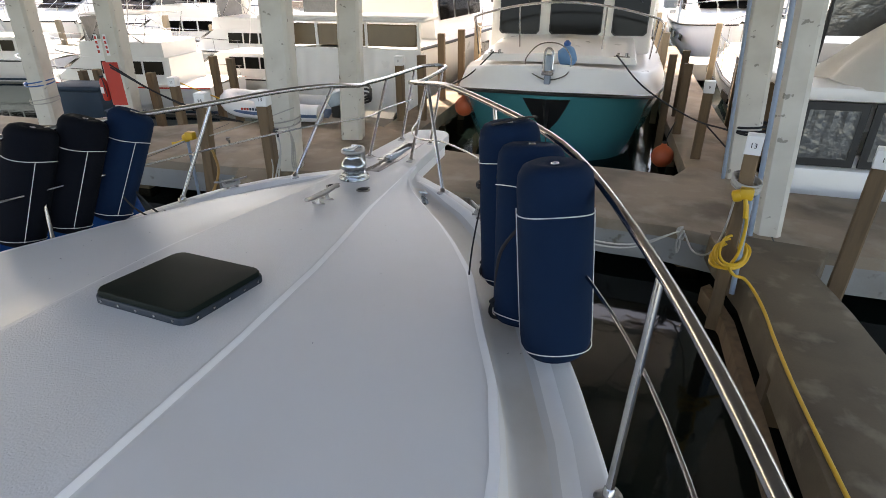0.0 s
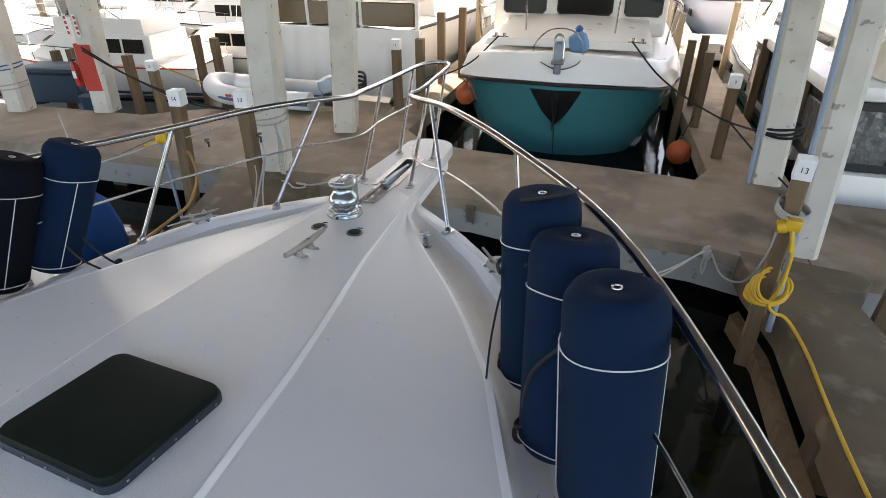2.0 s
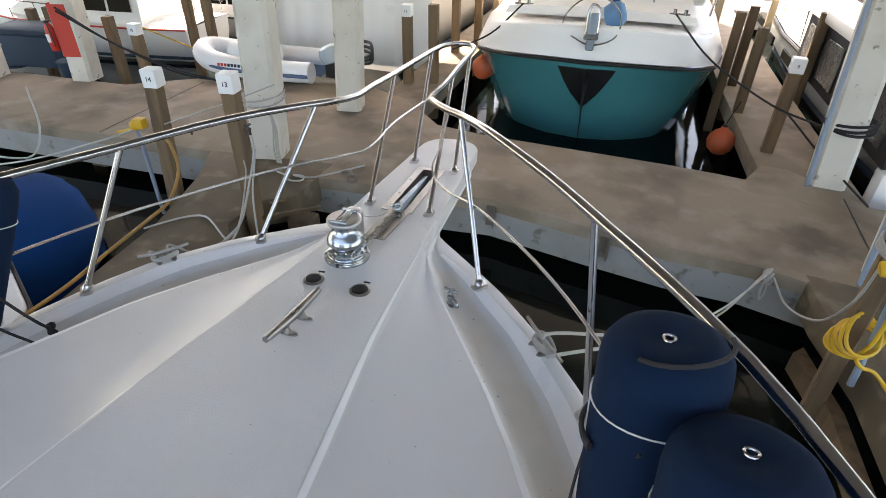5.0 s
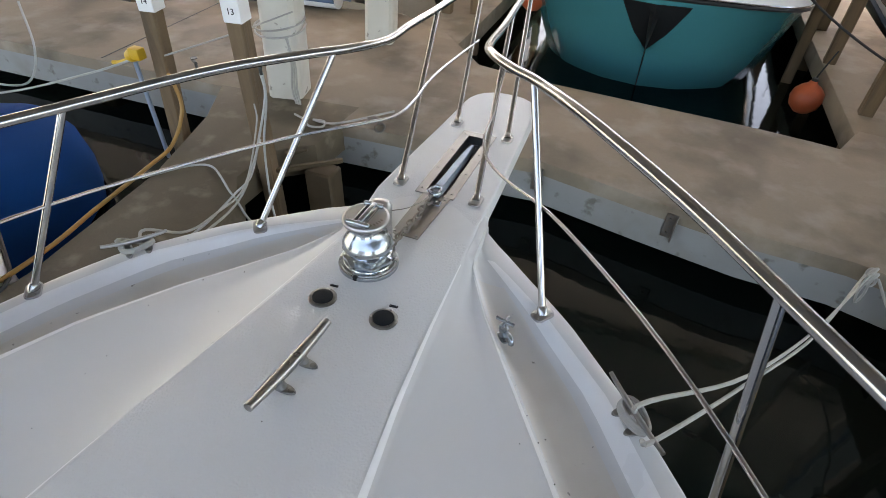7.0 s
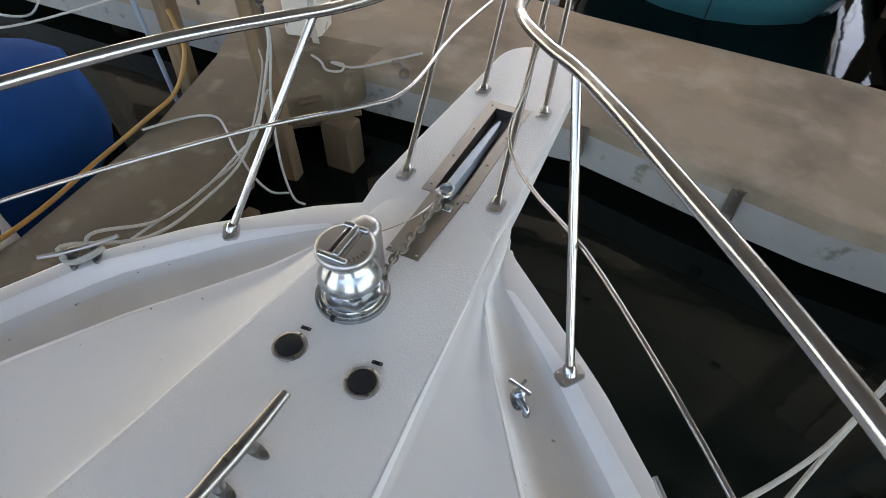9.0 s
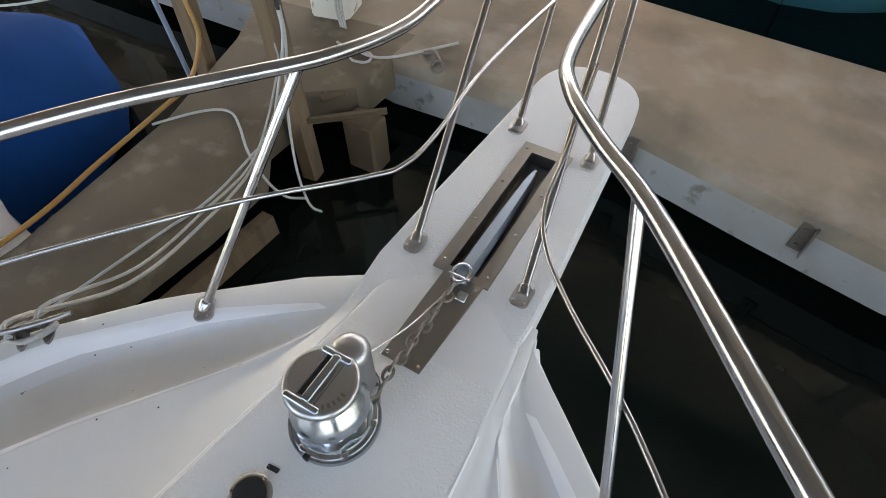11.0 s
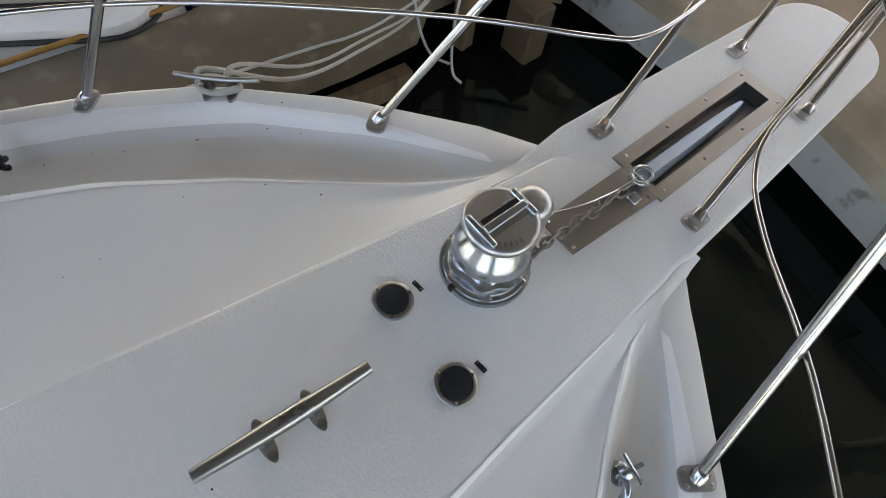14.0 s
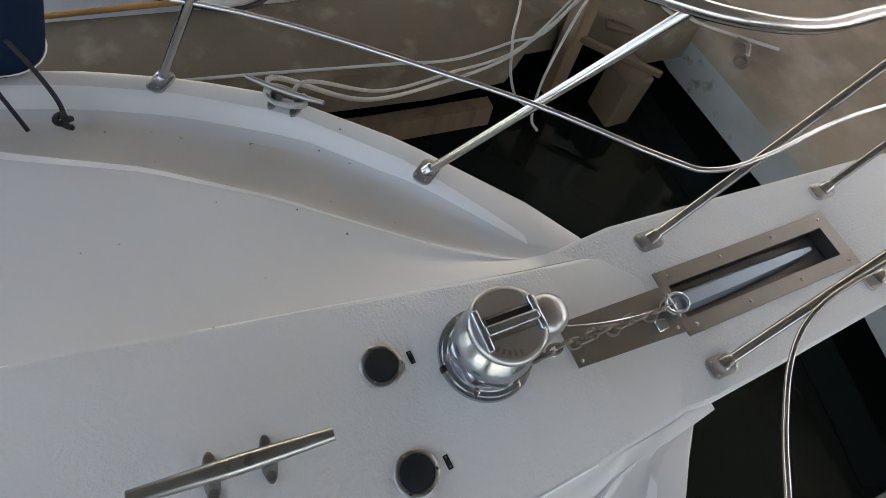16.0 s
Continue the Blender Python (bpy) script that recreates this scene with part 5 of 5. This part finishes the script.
for j in range(9):
    v = j / 8
    row = []
    for i in range(41):
        a = i / 40 * 2 * math.pi
        fold = 1 + .05 * math.sin(a * 7 + v * 2) * (1 - v) + .03 * math.sin(a * 13 - v * 4) * (1 - v)
        r_ = (1.25 * (1 - v) ** .55 + .05) * fold
        row.append((r_ * math.cos(a) * 1.15 + .3 * v, r_ * math.sin(a) * .8, 1.15 * v ** .85 - .03 * math.sin(a * 5) * (1 - v)))
    rows.append(row)
part("drape", loft(rows, bm, cap=True), CANVAS, cv, angle=80)
fr = thing("flybridge_enclosure", "black framed clear flybridge screens", "enclosure", (6.2, 9.4, 0.0))
for k in range(4):
    x0 = -1.6 + k * .85
    part("post", tube([(x0, 0, 0), (x0 + .06, .1, 1.6)], .035, 8), BLACKP, fr)
    part("screen", box((x0 + .05, .03, .55), (x0 + .80, .05, 1.5)), VINYL, fr, "clear vinyl screen")
part("top_bar", box((-1.75, -.1, 1.55), (1.9, .4, 1.72), .05), BOATW, fr)

# far rows of boats
rr_ = random.Random(11)
k = 0
far_a = cruiser("moored_cruiser", "white moored motor cruiser in bright sun", pose(-20, 24, W, 0, 0, 182), 10, 3.4, 1.2, group="far moored boats")
far_b = cruiser("moored_cruiser", "white low moored cruiser in bright sun", pose(-15.4, 25, W, 0, 0, 176), 9, 3.2, 1.2, fly=False, group="far moored boats")
far_c = cruiser("moored_cruiser", "pale blue hulled moored cruiser with canvas top", pose(-10.8, 24.4, W, 0, 0, 180), 10, 3.3, 1.3, hull_m=GREYB, canvas=BLUEC, group="far moored boats")
far_d = cruiser("moored_cruiser", "teal hulled moored cruiser in bright sun", pose(1.6, 27, W, 0, 0, 178), 9, 3.2, 1.25, hull_m=TEAL, group="far moored boats")
for i, (x, y) in enumerate([(-6.2, 26), (-2.2, 25.5), (5.6, 26.5), (9.8, 25), (14.5, 26), (19, 25), (-24.6, 25), (-29, 24)]):
    copy_thing((far_a, far_b, far_c)[i % 3], pose(x, y + rr_.uniform(-1, 1), W, 0, 0, 180 + rr_.uniform(-6, 6)))
for i, (x, y, h, sc) in enumerate([(-15.5, 16.5, 96, .6), (-11.5, 18.2, 92, .62), (-7.6, 17.6, 178, .6), (-19, 14.5, 100, .6), (-16, 20.5, 95, .7), (-1.0, 17.8, 4, .6), (1.2, 20.2, 176, .62), (9.6, 18.5, 178, .7), (12.5, 12.5, 182, .7)]):
    mid_ = copy_thing((far_b, far_a, far_c)[i % 3], pose(x, y, W, 0, 0, h))
    mid_.scale = (sc, sc, sc)
for i in range(13):
    copy_thing((far_b, far_a, far_c, far_a)[i % 4], pose(-31 + i * 4.8 + rr_.uniform(-.5, .5), 42 + rr_.uniform(-2, 2), W, 0, 0, rr_.choice((0, 180)) + rr_.uniform(-5, 5)))
for i in range(9):
    copy_thing((far_a, far_b)[i % 2], pose(-34 + i * 7.4, 58 + rr_.uniform(-2, 2), W, 0, 0, 180 + rr_.uniform(-5, 5)))
FD = thing("far_dock", "pale sunlit concrete docks across the basin", "dock", kind="structure")
for y in (19.2, 33, 49):
    part("walkway", box((-45, y, -1.7), (45, y + 1.8, -1.2), .03), COLM, FD)
for x in (-32, -17.8, -8.4, 7.6, 17, 27):
    part("finger", box((x, 20.5, -1.7), (x + .8, 30, -1.25)), COLM, FD)
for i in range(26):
    piling(-30 + i * 2.35 + rr_.uniform(-.5, .5), 19.0 + rr_.uniform(-.3, .3), -.2 + rr_.uniform(-.2, .5), .2, material=WOODL, label="timber mooring piling, sunlight put into its pale colour")
shed = thing("far_shed", "white far boat shed with open racks", "shed", kind="structure")
part("roof", box((-60, 62, 7.0), (60, 80, 7.4)), WHITEP, shed)
for i in range(24):
    part("upright", box((-58 + i * 5, 62, W), (-57.7 + i * 5, 62.3, 7.0)), WHITEP, shed)
for z in (1.2, 3.2, 5.2):
    part("rack_beam", box((-60, 62, z), (60, 62.2, z + .2)), WHITEP, shed)
part("rear_wall", box((-60, 79, W), (60, 79.3, 7.0)), WHITEP, shed)
ground_far = part("far_shore", slab([(-400, 81), (400, 81), (400, 480), (-400, 480)], WATER_Z - .5, WATER_Z + .6), CONC)
tagged(ground_far, "flat pale far shore beyond the basin", "ground", kind="structure")

# ---- inflatable dinghy on the walkway edge ----
dg = thing("inflatable_dinghy", "white inflatable dinghy with blue underside and outboard", "dinghy", pose(-4.70, 9.60, -1.03, 0, 0, 3) @ Matrix.Scale(.88, 4))
for s in (-1, 1):
    pts = [(1.25, s * .5, .02), (.6, s * .52, .02), (-.3, s * .52, .03), (-.85, s * .44, .07), (-1.15, s * .24, .14), (-1.25, 0, .18)]
    part("tube", tube(spline(pts, 5), [.19] * 12 + [.2] * 14, 16), GREYI, dg, "pale grey inflated tube")
part("bottom", loft([[(x, -.5 * w, .0), (x, 0, -.20 * w), (x, .5 * w, .0)] for x, w in ((1.2, 1), (.3, 1), (-.5, .9), (-1.0, .5), (-1.25, .05))], cap=False), mat("dinghy_blue", (.05, .12, .24), .5), dg, "blue dinghy bottom")
part("rub_band", tube(spline([(1.25, -.70, .0), (.3, -.72, .0), (-.5, -.70, .02), (-1.0, -.52, .08), (-1.3, -.2, .14)], 5), .035, 8), mat("dinghy_band", (.05, .10, .20), .5), dg)
for i in range(9):
    part("name_bar", box((-.55 + i * .07, -.722, .07), (-.51 + i * .07, -.70, .12)), DKBLUE if i > 2 else RED, dg, "small lettering bar")
part("seat_roll", tube([(-.5, -.25, .25), (.5, -.25, .25)], .16, 14), GREYI, dg)
ob_ = thing("outboard_motor", "grey silver outboard motor tilted up on a dinghy", "outboard motor", pose(-3.35, 9.55, -.86, 0, 0, 0))
part("cowl", moved(lathe([(.05, -.15), (.15, -.12), (.17, 0), (.15, .10), (.08, .15)], 20, sx=1.4), pose(0, 0, .1, 0, -20, 0)), mat("outboard_cowl", (.35, .42, .46), .25), ob_)
part("clamp", box((-.12, -.09, -.28), (.06, .09, -.02), .02), BLACKP, ob_)
part("leg", box((.05, -.05, -.45), (.18, .05, .0), .02), BLACKP, ob_)
part("tiller", tube(spline([(.1, 0, .1), (.35, -.05, .16), (.6, -.05, .22)], 4), .03, 8), BLACKP, ob_)
for dzz in (0, .05, .10):
    rope("cable_bundle", [(-3.2, 9.5, -.75 + dzz), (-2.9, 9.3, -.6 + dzz), (-2.45, 9.05, -.55 + dzz * 1.5), (-2.3, 8.75, -.6 + dzz), (-2.6, 9.0, -.72 + dzz)], .022, BROPE, "loop of black cables by a column", "cable")
rope("cable_drop", [(-3.0, 9.35, -.8), (-2.95, 9.2, -1.0), (-2.9, 9.0, -1.17)], .015, BROPE, "black cable hanging to the dock", "cable")
for k in range(2):
    rope("shore_cable", [(-7.1, 8.0, -.05 - .05 * k), (-6.4, 8.2, -.55), (-5.6, 8.5, -.95 - .05 * k), (-5.0, 8.75, -1.15)], .016, BROPE, "black cable slanting from a column to the dock", "cable")
rope("yellow_line", [(-6.9, 9.2, -.5), (-6.2, 9.6, -.9), (-5.8, 9.9, -1.15), (-5.4, 9.9, -1.2)], .013, YELLOW, "yellow rope hanging by the pilings")
db = thing("dock_box", "dark blue covered dock box", "box", pose(-9.0, 9.0, DOCK_Z - .1, 0, 0, 8))
part("body", box((-.6, -.35, 0), (.6, .35, .55), .04, segs=2), DKBLUE, db)
part("lid", box((-.64, -.38, .55), (.64, .38, .66), .05, segs=2), DKBLUE, db)
DKX = [(-7.9, 8.6, .3), (-9.6, 8.9, .35)]
for x, y, h in DKX:
    ct = thing("water_barrel", "dark plastic tub on the dock", "tub", (x, y, DOCK_Z - .2))
    part("tub", lathe([(.18, 0), (.2, h), (.22, h + .03), (.2, h + .05)], 16), DKBLUE, ct)

# ---- left slip: covered boat, swim platform, clutter ----
bb = thing("covered_boat", "small boat under a royal blue fitted cover", "boat", pose(-4.75, 4.05, W - .14, 0, 0, -4))
rows = []
for y, w, h in ((-4.2, 1.0, .85), (-3, 1.15, 1.0), (-1.5, 1.25, 1.05), (-.2, 1.28, 1.0), (.5, 1.15, .95), (.9, .9, .9), (1.15, .55, .82), (1.3, .06, .7)):
    rows.append([(-w, y, .18), (-w * 1.02, y, .45), (-w * .8, y, h * .86), (-w * .35, y, h * .98), (0, y, h), (w * .35, y, h * .98), (w * .8, y, h * .86), (w * 1.02, y, .45), (w, y, .18)])
bm = loft(rows, cap=True)
for v in bm.verts:
    v.co.z += .03 * noise.noise(v.co * 2.3)
part("cover", bm, BLUEC, bb, "royal blue canvas cover", angle=80)
part("hull", loft([[(-w * .98, y, .20), (-w * .6, y, -.3), (w * .6, y, -.3), (w * .98, y, .20)] for y, w in ((-4.2, 1.0), (-1.5, 1.25), (.5, 1.12), (1.25, .08))], cap=True), DKBLUE, bb)
sp = thing("swim_platform", "white moulded swim platform with teak slats", "platform", pose(-3.95, 2.6, -1.12, 0, 0, -30))
part("moulding", slab(rounded(.75, 1.25, .3), -.10, 0, .03), BOATW, sp)
part("teak_recess", slab(rounded(.55, 1.0, .1), 0, .006), BLACKP, sp)
for k in range(11):
    part("teak_slat", box((-.52 + k * .096, -.96, .004), (-.44 + k * .096, .96, .016), .003), PLANK, sp)
part("edge_trim", tube([(x, y, -.06) for x, y in rounded(.77, 1.27, .3)], .016, 6, close=True), BLACKP, sp)
part("support", box((-.7, -1.2, -.9), (.7, 1.2, -.1), .05), BOATW, sp)
gr = thing("slatted_rack", "submerged dark slatted plastic rack beside the finger dock", "rack", pose(-3.15, 4.45, WATER_Z + .02, 0, 0, -14))
for k in range(14):
    part("slat", box((-.22, -.75 + k * .11, 0), (.22, -.70 + k * .11, .04), .005), mat("rack_plastic", (.05, .05, .04), .7) if k == 0 else bpy.data.materials["rack_plastic"], gr)
for sx in (-.22, .22):
    part("rail", box((sx - .02, -.78, -.02), (sx + .02, .78, .03), .005), bpy.data.materials["rack_plastic"], gr)

# ---- hoses, cables and hardware on the docks ----
rope("ochre_hose", [(-3.05, 5.38, -.58), (-2.98, 5.34, -.62), (-2.93, 5.30, -.85), (-2.95, 5.1, -1.10), (-2.97, 4.8, -1.165), (-2.90, 4.2, -1.165), (-2.83, 3.6, -1.165), (-2.90, 2.6, -1.165), (-3.1, 0, -1.165)], .017, ORANGE, "ochre water hose along the finger dock edge", "hose", segs=10)
rope("white_hose", [(-1.90, 5.17, -.28), (-1.84, 5.10, -.42), (-1.90, 5.0, -.75), (-1.96, 4.89, -1.04), (-2.06, 4.78, -1.165), (-2.04, 4.60, -1.17), (-2.02, 4.40, -1.17), (-2.03, 4.21, -1.17), (-2.07, 4.02, -1.17), (-2.14, 3.6, -1.17), (-2.24, 3.0, -1.17), (-2.38, 2.0, -1.17), (-2.5, 1.0, -1.17)], .0095, HOSE, "thin white hose looping over the finger dock", "hose")
rope("white_hose", [(-2.90, 4.66, -1.17), (-2.85, 4.74, -1.17), (-2.72, 4.92, -1.17), (-2.60, 5.02, -1.17), (-2.48, 5.03, -1.17), (-2.33, 4.94, -1.17), (-2.14, 4.80, -1.168), (-2.03, 4.74, -1.19), (-1.96, 4.74, -1.35), (-1.90, 4.80, -1.52), (-1.80, 4.88, -1.56)], .0095, HOSE, "thin white hose looping over the finger dock", "hose")
rope("white_hose", [(-1.90, 5.19, -.28), (-1.87, 5.14, -.48), (-1.92, 5.08, -.82), (-1.86, 4.96, -1.1), (-1.80, 4.88, -1.35), (-1.72, 4.84, -1.55), (-1.64, 4.86, -1.60)], .009, HOSE, "thin white hose hanging over the dock edge", "hose")
rope("white_hose", [(-5.9, 6.25, -.6), (-5.6, 6.0, -1.0), (-5.5, 5.7, -1.25), (-5.7, 5.4, -1.15), (-6.1, 5.2, -1.0)], .012, HOSE, "white hose over a boat bow", "hose")
rope("white_line", [(-3.2, 5.30, -.42), (-3.7, 5.15, -.60), (-4.6, 4.9, -.85), (-5.6, 4.6, -.95)], .010, ROPE, "white line from piling to covered boat")
rope("white_line", [(-3.0, 5.35, -.40), (-2.6, 5.9, -.30), (-2.3, 6.25, -.20)], .008, ROPE, "white line from piling to column")


def plug(at, hang):
    p = thing("shore_power_plug", "yellow shore power connector", "connector", at, group="shore power connectors")
    part("body", box((-.055, -.045, -.05), (.055, .045, .05), .015, segs=2), YELLOW, p)
    part("collar", moved(lathe([(.05, 0), (.055, .02), (.05, .06), (.03, .07)], 16), pose(-.04, 0, -.02, 0, -110, 0)), YELLOW, p)
    part("tail", tube(spline(hang, 4), .018, 8), YELLOW, p)
    return p


plug(pose(-3.24, 5.30, -.40), [(-.06, 0, -.03), (-.12, -.02, -.07), (-.20, -.03, -.10), (-.27, -.04, -.11)])
plug(pose(2.985, 4.70, -.32, 0, 0, -10), [(.0, -.04, -.04), (.02, -.06, -.12), (.03, -.06, -.2)])
pp = thing("conduit", "grey conduit down a mooring piling", "pipe", group="conduits")
part("pipe", tube([(-3.32, 5.32, -.45), (-3.36, 5.36, -.9), (-3.40, 5.40, -1.5)], .020, 10), PIPEM, pp)
pp = thing("conduit", "grey conduit down a mooring piling", "pipe", group="conduits")
part("pipe", tube([(3.03, 4.72, -.36), (3.05, 4.70, -.8), (3.07, 4.68, -1.3)], .024, 10), PIPEM, pp)
rope("yellow_cable", [(3.00, 4.66, -.40), (3.03, 4.64, -.6), (3.02, 4.62, -.85), (2.98, 4.62, -1.0), (3.04, 4.62, -1.08), (3.12, 4.62, -1.10), (3.20, 4.55, -1.168), (3.22, 4.2, -1.168), (3.21, 3.7, -1.168), (3.22, 3.0, -1.168), (3.3, 1.5, -1.168)], .014, YELLOW, "yellow shore power cable along the dock edge", "cable", segs=10)
for k in range(6):
    cc_ = thing("cable_coil", "coil of yellow shore cable hung round a piling", "cable", pose(2.975 + .010 * (k % 3), 4.76 - .010 * k, -.98 + .022 * k, 28 + 5 * (k % 3), -24 + 6 * (k % 2), 12 * k), group="yellow cable coils")
    part("turn", tube([((.150 + .010 * (k % 3)) * math.cos(a), (.115 + .008 * (k % 2)) * math.sin(a), .016 * math.sin(2 * a + k)) for a in [i * math.pi / 14 for i in range(28)]], .0125, 8, close=True), YELLOW, cc_)
for k in range(4):
    cc_ = thing("rope_coil", "grey rope turns round the top of a piling", "rope", pose(3.0, 4.85, -.30 + .02 * k, 14, 10, 0), group="rope turns")
    part("turn", tube([(.122 * math.cos(a), .122 * math.sin(a), .006 * math.sin(2 * a + k)) for a in [i * math.pi / 12 for i in range(24)]], .010, 8, close=True), ROPE, cc_)
rope("grey_line", [(2.93, 4.80, -.32), (2.92, 4.85, -.7), (2.90, 5.1, -1.1), (2.82, 5.5, -1.30), (2.74, 5.78, -1.22)], .010, ROPE, "grey line from piling to dock edge")
for q in ((2.69, 5.80, -1.21), (2.71, 5.79, -1.25)):
    kn = thing("rope_knot", "knot of grey rope at the dock edge", "knot", q)
    for a in range(3):
        part("turn", moved(tube([(.03 * math.cos(t_), .045 * math.sin(t_), 0) for t_ in [i * math.pi / 8 for i in range(16)]], .010, 8, close=True), pose(0, 0, .01 * a, 60 + 30 * a, 20 * a, 40 * a)), ROPE, kn)
rope("rope_tail", [(2.69, 5.78, -1.22), (2.67, 5.76, -1.35), (2.69, 5.75, -1.45), (2.71, 5.76, -1.36), (2.70, 5.78, -1.24)], .010, ROPE, "grey rope tail hanging from a knot")
for (x, y, z, r_) in ((1.31, 6.05, -1.37, -12), (.10, 6.31, -1.38, 0)):
    bk = thing("dock_bracket", "rusty steel bracket bolted to the dock face", "bracket", pose(x, y, z, 0, 0, r_), group="dock brackets")
    part("angle", box((-.05, -.012, -.12), (.05, .0, .12), .004), CHAINM, bk)
    part("web", box((.035, -.07, -.12), (.05, 0, .12), .004), CHAINM, bk)
    for zz in (-.07, .07):
        part("bolt", moved(lathe([(.014, 0), (.014, .012), (.006, .016)], 6), pose(-.01, -.012, zz, 90, 0, 0)), CHAINM, bk)
st = thing("dock_ring", "rusty mooring ring with chain on the dock edge", "mooring ring", (-1.55, 6.36, DOCK_Z))
part("ring", moved(tube([(.05 * math.cos(a), .05 * math.sin(a), 0) for a in [i * math.pi / 8 for i in range(16)]], .012, 8, close=True), pose(.06, -.10, .01, 30, 0, 0)), CHAINM, st)
part("chain_heap", tube(spline([(-.12, 0, .02), (-.05, .03, .03), (0, 0, .03), (.05, -.05, .02)], 4), .018, 8), CHAINM, st)
for at in ((-2.90, 5.54, -.50), (-1.94, 5.19, -.24)):
    tp = thing("dock_tap", "small dark tap on a mooring piling", "tap", at)
    part("body", tube([(-.03, .03, 0), (.05, -.02, 0)], .014, 8), BLACKP, tp)
    part("spout", tube([(.045, -.02, 0), (.05, -.025, -.05)], .012, 8), BLACKP, tp)
    part("wheel", moved(lathe([(.03, 0), (.03, .008)], 12), pose(.02, 0, .03)), BLACKP, tp)
bx = thing("dock_bracket", "rusted steel and timber bracket at the dock corner", "bracket", pose(-2.0, 5.62, -1.20, 0, 0, -35))
for k in range(2):
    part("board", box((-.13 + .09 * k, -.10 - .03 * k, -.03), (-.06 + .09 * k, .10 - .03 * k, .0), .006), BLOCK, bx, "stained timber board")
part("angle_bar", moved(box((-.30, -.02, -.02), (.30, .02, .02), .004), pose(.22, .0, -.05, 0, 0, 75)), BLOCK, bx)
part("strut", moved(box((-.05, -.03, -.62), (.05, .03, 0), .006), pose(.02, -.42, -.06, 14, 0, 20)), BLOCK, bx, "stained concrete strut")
for zz in (-.12, -.22):
    part("hole", moved(lathe([(.014, 0), (.014, .006)], 10), pose(.02, -.45 + (zz + .06) * .05, zz, 90, 0, 20)), BLACKP, bx)

# masts, antennas and outrigger poles over the far boats
rm = random.Random(21)
for i in range(22):
    x, y = -27 + i * 1.75 + rm.uniform(-.6, .6), rm.uniform(22.5, 29)
    h = rm.uniform(4.2, 7.5)
    lx = rm.uniform(-.5, .5) if i % 3 else rm.uniform(-.08, .08)
    ms = thing("boat_mast", "thin pale metal mast or antenna over a far boat", "mast", (x, y, -.4), group="far masts")
    part("pole", tube([(0, 0, 0), (lx * .5, 0, h * .5), (lx, 0, h)], [.045, .035, .02], 8), WHITEP if i % 2 else GALV, ms)
    for k in range(1 + i % 3):
        zz = h * (.42 + .17 * k)
        part("spreader", tube([(-.45 + lx * zz / h, 0, zz), (.45 + lx * zz / h, 0, zz + .03)], .02, 6), WHITEP, ms)
    for sx in (-1, 1):
        part("stay", tube([(sx * rm.uniform(.7, 1.3), 0, .2), (lx, 0, h * .97)], .010, 5), BLACKP if i % 2 else GALV, ms)
